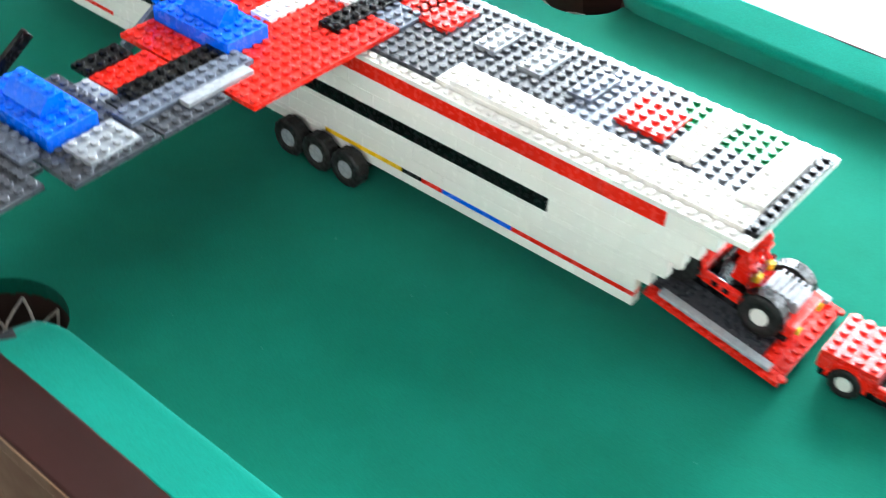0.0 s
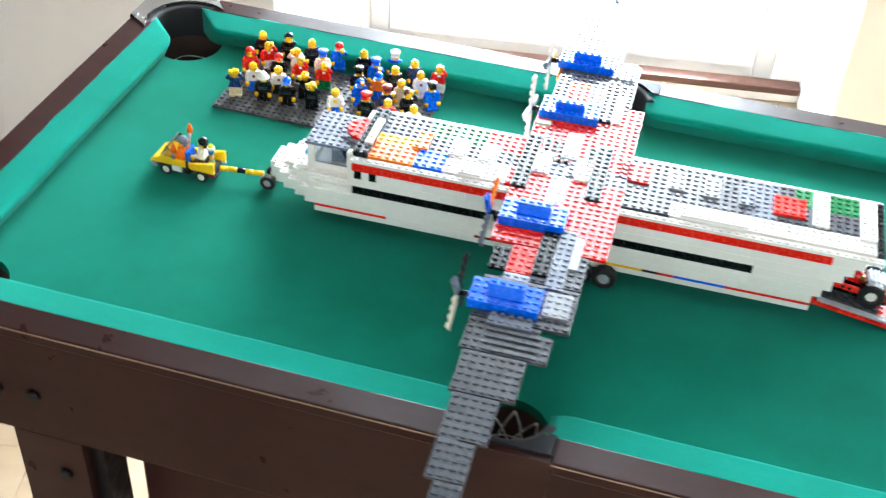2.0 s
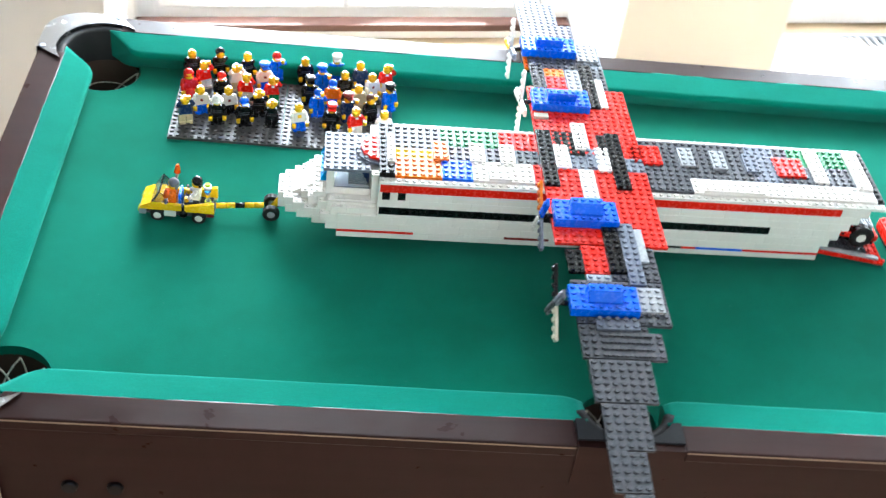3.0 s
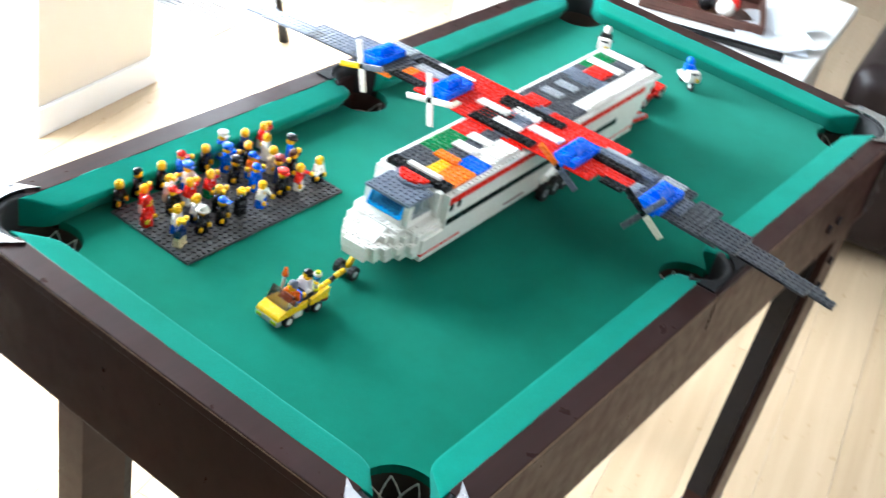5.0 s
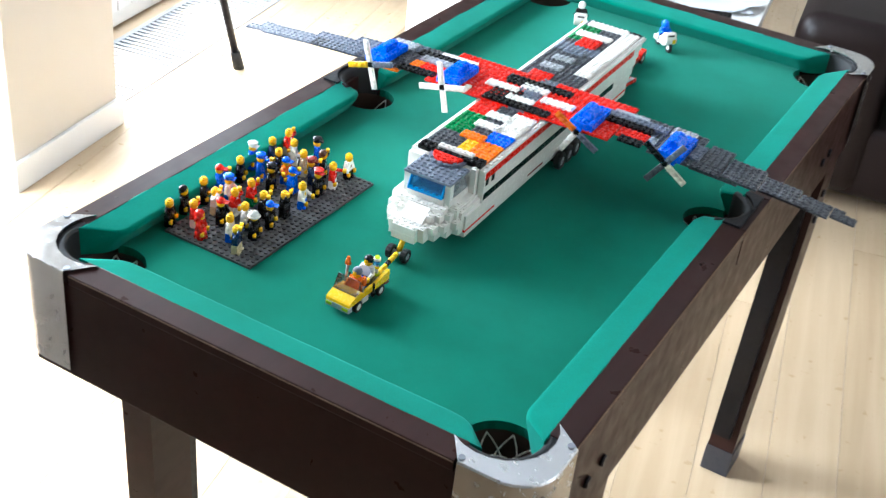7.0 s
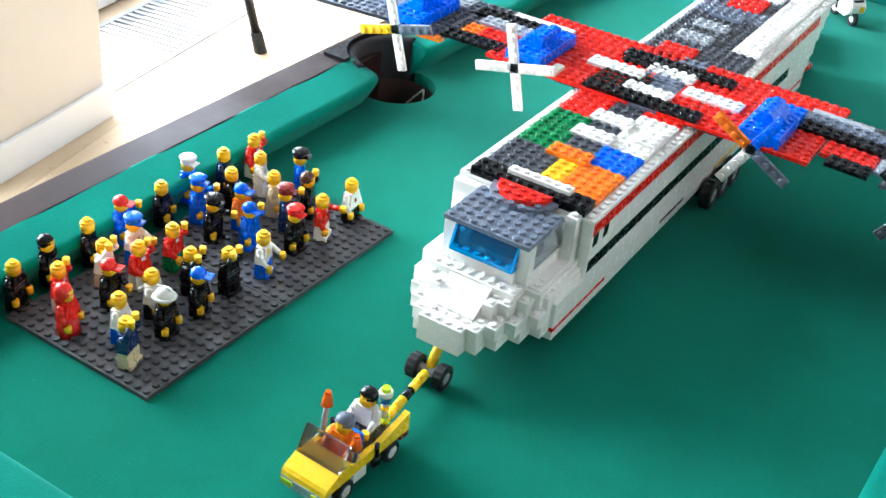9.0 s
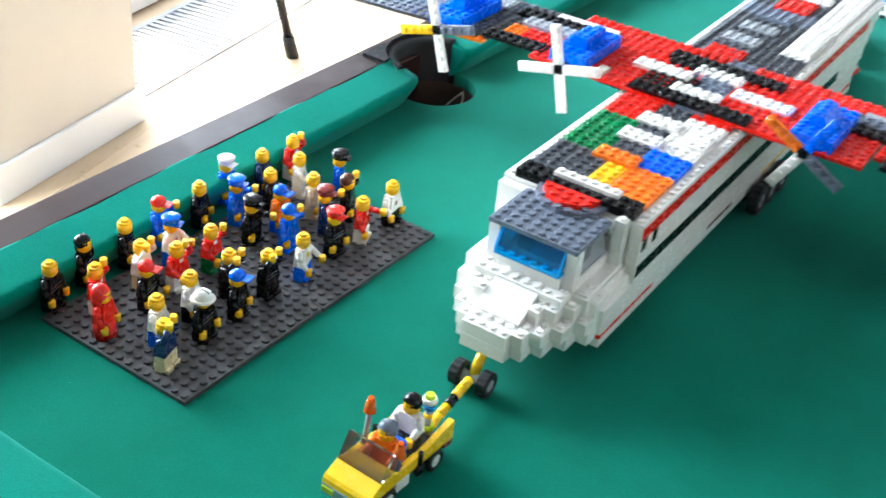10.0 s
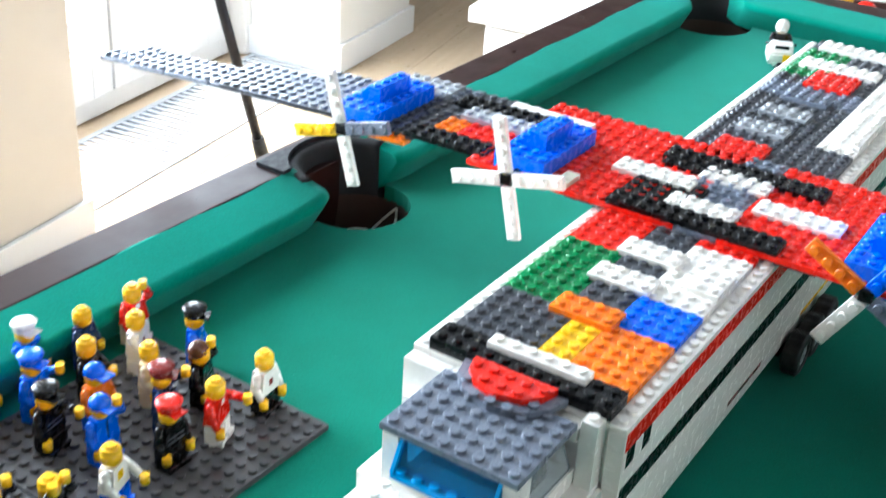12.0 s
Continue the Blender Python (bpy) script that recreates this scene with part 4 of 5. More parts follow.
def droop(vc):
    d = max(0.0, -40 - vc) if vc < 52 else max(0.0, vc - 144)
    k = 0.00014
    s = 1 if vc < 52 else -1
    return Matrix.Translation((0, vc * MM, -k * d * d * MM)) @ Matrix.Rotation(s * math.atan(2 * k * d), 4, "X") @ Matrix.Translation((0, -vc * MM, 0))


def wing():
    bm = bmesh.new()
    box(bm, 172 * MM, -20 * MM, 74 * MM, 276 * MM, 122 * MM, 76.7 * MM)
    w = part("wing", bm, DGRAY, plane, "red and grey brick wing")
    Z1, Z2, Z3 = 76.8, 80.0, 83.2
    right = [
        (168, -88, 14, 12, RED, Z1), (192, -128, 3, 5, RED, Z1), (176, -128, 2, 4, BLACK, Z1 + 1.6), (216, -136, 6, 6, DGRAY, Z1),
        (216, -128, 2, 10, BLACK, Z2), (232, -144, 2, 11, BGRAY, Z2), (192, -144, 3, 2, LGRAY, Z1), (176, -192, 8, 7, DGRAY, Z1), (240, -192, 3, 7, DGRAY, Z1),
        (236, -178, 3, 4, LGRAY, Z2), (192, -200, 5, 1.5, BGRAY, Z2), (176, -232, 8, 5, DGRAY, Z1), (180, -256, 5, 8, DGRAY, Z1 - 3.2), (196, -232, 7, 4, DGRAY, Z2 - 3.4),
        (180, -280, 7, 6, DGRAY, Z1), (184, -328, 5, 6, DGRAY, Z1), (184, -344, 2, 8, DGRAY, Z2 - 3.3), (184, -368, 4, 5, DGRAY, Z1), (192, -400, 2, 4, DGRAY, Z1), (208, -384, 1, 2, DGRAY, Z1)]
    left = [
        (168, 88, 14, 12, RED, Z1), (192, 184, 3, 3, RED, Z1), (192, 208, 3, 2, ORANGE, Z1), (176, 176, 2, 7, BLACK, Z1 + 1.6), (216, 184, 6, 6, DGRAY, Z1),
        (216, 146, 2, 9, LGRAY, Z2), (232, 144, 2, 11, BLACK, Z2), (176, 224, 8, 8, DGRAY, Z1), (240, 226, 3, 7, BGRAY, Z1), (172, 228, 1, 5, ORANGE, Z1 - 3.2),
        (236, 240, 3, 5, LGRAY, Z2), (176, 288, 8, 5, BGRAY, Z1), (176, 328, 6, 7, BGRAY, Z1), (176, 384, 4, 5, BGRAY, Z1), (176, 424, 4, 4, BGRAY, Z1), (180, 456, 2, 4, BGRAY, Z1), (196, 456, 2, 2, BGRAY, Z1), (176, 280, 3, 12, DGRAY, Z2 - 3.3)]
    centre = [
        (168, 56, 14, 4, RED, Z1), (168, 8, 14, 3, RED, Z1), (168, 32, 14, 3, BGRAY, Z1), (168, 0, 2, 12, BLACK, Z2), (243, 0, 2, 12, BLACK, Z2),
        (186, 56, 4, 5, BLACK, Z2 - 1.6), (218, 36, 3, 4, BGRAY, Z2 - 1.6), (208, 64, 2, 6, WHITE, Z2), (228, 28, 1.8, 5, WHITE, Z2), (184, 30, 2, 5, WHITE, Z2),
        (206, -20, 2, 6, WHITE, Z2), (234, 53, 1.1, 5, BLACK, Z2 - 0.8)]
    for lst in (right, left, centre):
        for u, v, nx, ny, mat, z in lst:
            lay(w, u, v, z, nx, ny, 3.2, mat, tilt=droop(v + ny * 4))
    lay(w, 248, -112, Z2, 1, 6, 3.2, LGRAY, False, "tile", droop(-80))
    lay(w, 249, 146, Z2, 1, 7, 3.2, WHITE, False, "tile", droop(168))
    lay(w, 170, 120, Z2, 2, 1, 3.2, CREAM, False, "tile", droop(124))
    return w


wing()


def engine(v, blades, spin):
    """A blue brick engine with a four-bladed propeller in front."""
    m = droop(v + 16)
    bm = bmesh.new()
    u, z = 170, 80.0
    box(bm, u * MM, v * MM, z * MM, (u + 64) * MM, (v + 32) * MM, (z + 9.6) * MM, 0, 0.0003)
    box(bm, (u + 3) * MM, (v + 8) * MM, (z - 6.4) * MM, (u + 40) * MM, (v + 24) * MM, z * MM)
    far = v > 52
    slope = [(8.1, 9.6), (8.1, 11.5), (15, 19.2), (23.9, 19.2), (23.9, 9.6)]
    prism(bm, [((v + (32 - a if far else a)) * MM, (z + b) * MM) for a, b in slope], "x", (u + 16) * MM, (u + 48) * MM)
    for i in range(8):
        for j in range(4):
            x, y = u + 4 + 8 * i, v + 4 + 8 * j
            high = 1 < i < 6 and j == (1 if far else 2)
            if 1 < i < 6 and j == (2 if far else 1):
                continue
            zz = z + (19.2 if high else 9.6)
            tube(bm, (x * MM, y * MM, (zz - 0.1) * MM), (x * MM, y * MM, (zz + 1.7) * MM), 2.4 * MM, 2.3 * MM, 10)
    e = part("engine", bm, BLUE, plane, "blue brick engine block", at=m)
    bm = bmesh.new()
    hx, hy, hz = 160, v + 16, z + 0.5
    tube(bm, (hx * MM, hy * MM, hz * MM), ((u + 1) * MM, hy * MM, hz * MM), 2.6 * MM)
    box(bm, (hx - 3.5) * MM, (hy - 3.5) * MM, (hz - 3.5) * MM, hx * MM, (hy + 3.5) * MM, (hz + 3.5) * MM, 0, 0.0006)
    part("propeller_hub", bm, BLACK, e)
    for k, mat in enumerate(blades):
        if mat is None:
            continue
        r = Matrix.Translation((hx * MM, hy * MM, hz * MM)) @ Matrix.Rotation(radians(spin + 90 * k), 4, "X")
        ob = new("propeller_blade", brick_mesh(4, 1, 3.2, mat, True, "propeller_blade"))
        ob.parent = e
        ob.matrix_basis = r @ Matrix(((0, 0, -1, 0), (0, 1, 0, -4 * MM), (1, 0, 0, 4 * MM), (0, 0, 0, 1)))
    return e


engine(-64, (ORANGE, BLUE, BGRAY, WHITE), -60)
engine(-184, (BGRAY, CREAM, DGRAY, BLACK), 32)
engine(135, (WHITE, WHITE, WHITE, WHITE), -13)
engine(247, (WHITE, BGRAY, WHITE, YELLOW), -14)


def toy_wheel(parent, x, y, z, r, w, rim=LGRAY, name="wheel", turn=0, hub=0.52):
    """A rubber tyre on a pale rim; the axle lies along y of the parent."""
    bm = bmesh.new()
    n = 48
    prof = [(hub - 0.02, -0.5), (0.9, -0.5), (1.0, -0.38), (1.0, 0.38), (0.9, 0.5), (hub - 0.02, 0.5)]
    rings = [[bm.verts.new((q * r * (1.05 if q > 0.95 and k % 4 < 2 else 1) * math.cos(math.tau * k / n), s * w, q * r * (1.05 if q > 0.95 and k % 4 < 2 else 1) * math.sin(math.tau * k / n))) for q, s in prof] for k in range(n)]
    for k in range(n):
        a, b = rings[k], rings[(k + 1) % n]
        for i in range(6):
            j = (i + 1) % 6
            bm.faces.new((a[i], a[j], b[j], b[i])).smooth = i not in (2,)
    bmesh.ops.recalc_face_normals(bm, faces=bm.faces[:])
    t = part(name, bm, RUBBER, parent, "black rubber tyre", at=pose(x, y, z, 0, 0, turn))
    bm = bmesh.new()
    tube(bm, (0, -0.44 * w, 0), (0, 0.44 * w, 0), r * hub, seg=20)
    tube(bm, (0, -0.5 * w, 0), (0, 0.5 * w, 0), r * hub * 0.4, seg=12)
    part("rim", bm, rim, t, "pale plastic rim")
    return t


for u in (226, 251, 276):
    toy_wheel(plane, u * MM, -7 * MM, -4.0 * MM, 12.4 * MM, 10 * MM)
for u in (226, 251, 276):
    toy_wheel(plane, u * MM, 111 * MM, -4.0 * MM, 12.4 * MM, 10 * MM)
bm = bmesh.new()
box(bm, 218 * MM, 0.0, -6 * MM, 284 * MM, 104 * MM, 0.0, 0, 0.0004)
part("axle_block", bm, BLACK, plane)
# nose gear
bm = bmesh.new()
tube(bm, (-108 * MM, 51 * MM, -7 * MM), (-97 * MM, 51 * MM, 9 * MM), 3.4 * MM)
part("nose_strut", bm, YELLOW, plane, "yellow nose gear strut")
bm = bmesh.new()
tube(bm, (-109 * MM, 41 * MM, -7.6 * MM), (-109 * MM, 61 * MM, -7.6 * MM), 3.2 * MM)
part("axle", bm, LGRAY, plane)
for v in (41, 61):
    toy_wheel(plane, -109 * MM, v * MM, -7.6 * MM, 8.5 * MM, 7.5 * MM, LGRAY)

# ---- toy figures ----
def figure(at, torso, legs, head="", hat=None, raise_l=0, raise_r=0, dress=False, label="", seat=False, group="toy figures on the grey plate", trim=None):
    """A brick-toy figure as one plain mesh: blocky legs, tapered torso, two arms, round head and headgear."""
    mats = [SKIN, torso, legs, hat or SKIN] + ([trim[0]] if trim else [])
    bm = bmesh.new()
    q = MM
    if dress:
        tube(bm, (0, 0, 0), (0, 0, 13.5 * q), 8.4 * q, 6.4 * q, 16, 2)
    elif seat:
        for s in (-4, 4):
            box(bm, -13 * q, (s - 3.7) * q, 2 * q, 3.5 * q, (s + 3.7) * q, 9.5 * q, 2, 0.0004)
        box(bm, -3.5 * q, -7.8 * q, 6 * q, 3.5 * q, 7.8 * q, 12.6 * q, 2, 0.0004)
    else:
        for s in (-4, 4):
            box(bm, -4 * q, (s - 3.7) * q, 0, 4 * q, (s + 3.7) * q, 9.6 * q, 2, 0.0004)
            box(bm, -6 * q, (s - 3.7) * q, 0, -3 * q, (s + 3.7) * q, 3.4 * q, 2, 0.0004)
        box(bm, -3.6 * q, -7.7 * q, 9.4 * q, 3.6 * q, 7.7 * q, 12.6 * q, 2, 0.0004)
    lo, hi = 12.6 * q, 25.4 * q
    a = [bm.verts.new(p) for p in ((-4 * q, -7.8 * q, lo), (4 * q, -7.8 * q, lo), (4 * q, 7.8 * q, lo), (-4 * q, 7.8 * q, lo))]
    b = [bm.verts.new(p) for p in ((-3.6 * q, -5.4 * q, hi), (3.6 * q, -5.4 * q, hi), (3.6 * q, 5.4 * q, hi), (-3.6 * q, 5.4 * q, hi))]
    fs = [bm.faces.new(b), bm.faces.new(a)] + [bm.faces.new((a[i], a[(i + 1) % 4], b[(i + 1) % 4], b[i])) for i in range(4)]
    bmesh.ops.recalc_face_normals(bm, faces=fs)
    for f in fs:
        f.material_index = 1
    for z0, z1, y0, y1 in trim[1] if trim else ():
        k0, k1 = -4.05 + 0.4 * (z0 - 12.6) / 12.8, -4.05 + 0.4 * (z1 - 12.6) / 12.8
        vs = [bm.verts.new(c) for c in ((k0 * q, y0 * q, z0 * q), (k0 * q, y1 * q, z0 * q), (k1 * q, y1 * q, z1 * q), (k1 * q, y0 * q, z1 * q))]
        bm.faces.new(vs).material_index = 4
    for s, up in ((-1, raise_l), (1, raise_r)):
        sh = Vector((0, s * 7.0 * q, 23 * q))
        ang = radians(9 + up * 1.05)
        elbow = sh + Vector((-5.5 * q * math.sin(ang), s * 1.8 * q, -5.5 * q * math.cos(ang)))
        ang2 = radians(26 + up * 1.25)
        hand = elbow + Vector((-6.5 * q * math.sin(ang2), -s * (0.6 + 0.025 * up) * q, -6.5 * q * math.cos(ang2)))
        ball(bm, sh, 2.5 * q, mat=1, seg=8)
        tube(bm, sh, elbow, 2.4 * q, 2.2 * q, 8, 1)
        ball(bm, elbow, 2.25 * q, mat=1, seg=8)
        tube(bm, elbow, hand, 2.2 * q, 1.9 * q, 8, 1)
        d = (hand - elbow).normalized()
        tube(bm, hand, hand + d * 1.6 * q, 1.2 * q, seg=8)
        tube(bm, hand + d * 2.8 * q + Vector((0, 0, -2.4 * q)), hand + d * 2.8 * q + Vector((0, 0, 2.4 * q)), 2.4 * q, seg=9)
    tube(bm, (0, 0, 25.2 * q), (0, 0, 26.6 * q), 3.2 * q, seg=12)
    tube(bm, (0, 0, 26.4 * q), (0, 0, 27.6 * q), 4.2 * q, 5.0 * q, 16)
    tube(bm, (0, 0, 27.6 * q), (0, 0, 33.4 * q), 5.0 * q, seg=16)
    tube(bm, (0, 0, 33.4 * q), (0, 0, 34.6 * q), 5.0 * q, 4.0 * q, 16)
    if not hat:
        tube(bm, (0, 0, 34.5 * q), (0, 0, 36.3 * q), 2.5 * q, seg=12)
    elif head == "cap":
        ball(bm, (0, 0, 32.6 * q), 5.6 * q, (1, 1, 0.85), 3)
        box(bm, -10.5 * q, -4.2 * q, 31.6 * q, -3 * q, 4.2 * q, 32.8 * q, 3, 0.0004)
    elif head == "peaked":
        tube(bm, (0, 0, 32 * q), (0, 0, 34.5 * q), 5.3 * q, 5.5 * q, 16, 3)
        tube(bm, (-0.4 * q, 0, 34.5 * q), (-0.4 * q, 0, 37.0 * q), 5.6 * q, 6.8 * q, 16, 3)
        ball(bm, (-0.4 * q, 0, 36.9 * q), 6.75 * q, (1, 1, 0.22), 3, 14)
        box(bm, -8.6 * q, -4.4 * q, 31.7 * q, -3 * q, 4.4 * q, 32.7 * q, 3, 0.0004)
    elif head == "helmet":
        ball(bm, (0, 0, 32.0 * q), 6.2 * q, (1.05, 1, 1.0), 3)
        tube(bm, (0, 0, 31.0 * q), (0, 0, 32.2 * q), 8.2 * q, 6.2 * q, 18, 3)
        box(bm, -5 * q, -0.7 * q, 33 * q, 5 * q, 0.7 * q, 38.6 * q, 3, 0.0005)
    elif head == "hair":
        ball(bm, (0.8 * q, 0, 32.4 * q), 5.9 * q, (1, 1.02, 0.9), 3)
        ball(bm, (3.0 * q, 0, 28.5 * q), 4.6 * q, (0.7, 1.0, 1.0), 3)
    elif head == "hood":
        ball(bm, (1.2 * q, 0, 31.6 * q), 6.4 * q, (1, 1, 1.05), 3)
        tube(bm, (1.8 * q, 0, 24.5 * q), (1.4 * q, 0, 31 * q), 5.6 * q, 6.0 * q, 14, 3)
    elif head == "visor":
        ball(bm, (0.3 * q, 0, 31.4 * q), 6.5 * q, (1.02, 0.98, 1.08), 3, 16)
        box(bm, -7.2 * q, -4.6 * q, 28.4 * q, -3.6 * q, 4.6 * q, 29.8 * q, 3, 0.0006)
    return one("toy_figure", bm, mats, label, "toy figure", at, group)


BASE_TOP = 0.8032
# place in mm, torso, legs, headgear, colour of headgear, arms, facing
FIGS = [
    (-223, 304, BLACK, BLACK, "", None, 0, 0), (-190, 310, BLACK, BLACK, "hair", BLACK, 0, 0), (-157, 307, BLACK, BLACK, "", None, 0, 0),
    (-122, 311, BLUE, BLUE, "cap", RED, 0, 90), (-87, 306, BLACK, BLACK, "", None, 10, 0), (-135, 286, WHITE, BLUE, "peaked", BLUE, 0, 30),
    (-49, 316, BLUE, BLUE, "peaked", WHITE, 0, 0), (-66, 290, BLUE, BLUE, "peaked", BLUE, 0, 80), (-20, 306, DBLUE, DBLUE, "", None, 0, 0),
    (-38, 282, BLACK, BLACK, "", None, 0, 20), (-52, 260, ORANGE, BLUE, "cap", BLUE, 0, 0), (-79, 263, BLACK, BLACK, "peaked", BLACK, 0, 60),
    (13, 304, RED, WHITE, "", None, 0, 120), (-5, 282, WHITE, WHITE, "", None, 30, 0), (-21, 255, TAN, TAN, "", None, 0, 0),
    (-68, 238, BLUE, BLUE, "cap", BLUE, 0, 110), (-33, 234, DBLUE, DBLUE, "peaked", DRED, 0, 90), (16, 260, BLUE, BLUE, "peaked", BLACK, 0, 0),
    (-6, 234, BLACK, BLACK, "hair", BROWN, 0, 120), (-23, 207, RED, WHITE, "", None, 0, 60), (10, 205, WHITE, BLACK, "", None, 0, 0),
    (-51, 210, BLACK, BLACK, "peaked", RED, 0, 0), (-89, 207, WHITE, BLUE, "", None, 10, 30), (-120, 211, BLACK, BLACK, "", None, 110, 115),
    (-137, 230, BLACK, BLACK, "", None, 100, 110), (-123, 260, RED, GREEN, "", None, 20, 110), (-154, 261, RED, WHITE, "", None, 30, 120),
    (-168, 280, WHITE, TAN, "", None, 110, 115), (-183, 259, BLACK, BLACK, "cap", RED, 0, 20), (-206, 281, RED, WHITE, "", None, 0, 120),
    (-221, 258, RED, RED, "hood", RED, 0, 0), (-172, 231, WHITE, BLACK, "", None, 0, 0), (-152, 209, BLACK, BLACK, "cap", BLUE, 0, 0),
    (-204, 228, WHITE, BLUE, "", None, 0, 0), (-219, 206, DBLUE, TAN, "", None, 115, 120), (-183, 209, BLACK, BLACK, "helmet", WHITE, 0, 0)]
NAMES = {"black_plastic": "black", "white_plastic": "white", "red_plastic": "red", "blue_plastic": "blue", "dark_blue_plastic": "dark blue", "orange_plastic": "orange", "tan_plastic": "tan", "green_plastic": "green", "brown_plastic": "brown", "dark_red_plastic": "dark red"}
HATS = {"": "bare yellow head", "cap": "cap", "peaked": "peaked hat", "helmet": "fire helmet", "hair": "hair", "hood": "hood"}
BANDS = {"black_plastic": (DGRAY, [(15.5, 16.6, -5.8, 5.8), (18, 19.1, -5.4, 5.4)]), "white_plastic": (DRED, [(17, 20.5, -1.6, 1.6)]), "red_plastic": (WHITE, [(22, 24.8, -1.8, 1.8)]), "blue_plastic": (DBLUE, [(13.5, 24.5, -0.5, 0.5)])}
rng = random.Random(11)
for x, y, to, le, hd, hm, ra, rb in FIGS:
    lab = f"toy figure, {NAMES[to.name]} torso, {NAMES[le.name]} legs, " + (f"{NAMES[hm.name]} {HATS[hd]}" if hm else HATS[""])
    figure(pose(x * MM, y * MM, BASE_TOP, 0, 0, 108 + rng.uniform(-17, 17)), to, le, hd, hm, rb, ra, hd == "hood", lab, trim=(YELLOW, [(18, 22.5, -2.4, 2.4)]) if (x, y) == (-89, 207) else BANDS.get(to.name) if not (le.name.startswith("tan") or hd == "hood") else None)


def baseplates():
    for k in range(2):
        a = pose((-236 + 128.3 * k) * MM, (173.6 - 1.2 * k) * MM, CLOTH, 0, 0, -0.3 - 0.3 * k)
        th = thing("baseplate", a, "dark grey studded toy baseplate lying on the baize", "baseplate", "baseplates under the figures")
        part("plate", brick_mesh(16, 16, 3.2, BASEG, False, "plate"), None, th)
        bm = bmesh.new()
        for i in range(16):
            for j in range(16):
                x, y = (4 + 8 * i) * MM, (4 + 8 * j) * MM
                tube(bm, (x, y, 3.1 * MM), (x, y, 4.9 * MM), 2.45 * MM, 2.3 * MM, 12)
        part("studs", bm, BASEG, th)


baseplates()


# ---- tow tractor ----
def tractor():
    th = thing("toy_tow_tractor", pose(-0.244, 0.0462, CLOTH, 0, 0, -2), "yellow toy tow tractor with orange beacons", "toy vehicle")
    q = MM
    bm = bmesh.new()
    box(bm, 3 * q, -12 * q, 5 * q, 77 * q, 12 * q, 9 * q, 0, 0.0004)
    part("chassis", bm, DGRAY, th)
    bm = bmesh.new()
    box(bm, 0, -16 * q, 6.5 * q, 7 * q, 16 * q, 13.5 * q, 0, 0.0004)
    bump = part("bumper", bm, LGRAY, th, "light grey bumper")
    for s in (-1, 1):
        bm = bmesh.new()
        box(bm, -1.2 * q, (s * 11 - 4) * q, 9 * q, 1 * q, (s * 11 + 4) * q, 12.6 * q, 0, 0.0003)
        part("headlight", bm, CLEAR_LIME, bump, "transparent yellow headlight")
    bm = bmesh.new()
    prism(bm, [(0.5 * q, 13.6 * q), (1.2 * q, 16.4 * q), (3 * q, 18.2 * q), (15 * q, 23.4 * q), (24 * q, 23.6 * q), (24 * q, 13.6 * q)], "y", -16 * q, 16 * q)
    part("bonnet", bm, YELLOW, th, "sloping yellow bonnet")
    for s in (-1, 1):
        bm = bmesh.new()
        box(bm, 24 * q, (s * 14 - 2) * q, 13.6 * q, 46 * q, (s * 14 + 2) * q, 21.5 * q, 0, 0.0004)
        part("side_panel", bm, YELLOW, th)
        bm = bmesh.new()
        prism(bm, [(46 * q, 13.6 * q), (46 * q, 20 * q), (50 * q, 20.6 * q), (78 * q, 26.5 * q), (78 * q, 13.6 * q)], "y", (s * 14 - 2) * q, (s * 14 + 2) * q)
        part("rear_wing", bm, YELLOW, th)
        bm = bmesh.new()
        box(bm, 26 * q, (s * 14.2 - 1.8) * q, 6 * q, 38 * q, (s * 14.2 + 1.8) * q, 13.2 * q, 0, 0.0004)
        part("step", bm, WHITE, th)
        bm = bmesh.new()
        box(bm, 70 * q, (s * 14.4 - 1.8) * q, 9.5 * q, 78 * q, (s * 14.4 + 1.8) * q, 13.2 * q, 0, 0.0004)
        part("tail_block", bm, WHITE if s > 0 else DRED, th)
        bm = bmesh.new()
        tube(bm, (46 * q, s * 16.6 * q, 14 * q), (46 * q, s * 16.6 * q, 24 * q), 1.5 * q)
        ball(bm, (46 * q, s * 16.6 * q, 11 * q), 4.6 * q, (1, 0.5, 1))
        part("hose_reel", bm, BLACK, th)
    bm = bmesh.new()
    box(bm, 24 * q, -12 * q, 9 * q, 74 * q, 12 * q, 14 * q, 0, 0.0004)
    part("floor_plate", bm, DGRAY, th)
    bm = bmesh.new()
    prism(bm, [(12.5 * q, 22.8 * q), (21 * q, 37.5 * q), (22.6 * q, 37.5 * q), (22.6 * q, 36 * q), (15 * q, 23.4 * q)], "y", -15.5 * q, 15.5 * q)
    part("windscreen", bm, SMOKE, th, "smoked transparent windscreen")
    for s in (-1, 1):
        bm = bmesh.new()
        prism(bm, [(15.5 * q, 23.5 * q), (22.5 * q, 36 * q), (25 * q, 34 * q), (31 * q, 23.6 * q)], "y", (s * 15 - 0.6) * q, (s * 15 + 0.6) * q)
        part("quarter_light", bm, SMOKE, th)
    bm = bmesh.new()
    box(bm, 40 * q, -9 * q, 14 * q, 43 * q, 9 * q, 30 * q, 0, 0.001)
    part("seat", bm, BLUE, th, "blue seat")
    for (x, y, z0, z1, tilt) in ((33, 13.5, 21, 43, 3), (28, -14, 21.5, 31, 1)):
        bm = bmesh.new()
        tube(bm, (x * q, y * q, z0 * q), ((x + tilt) * q, y * q, z1 * q), 1.6 * q)
        stem = part("beacon_stem", bm, LGRAY, th)
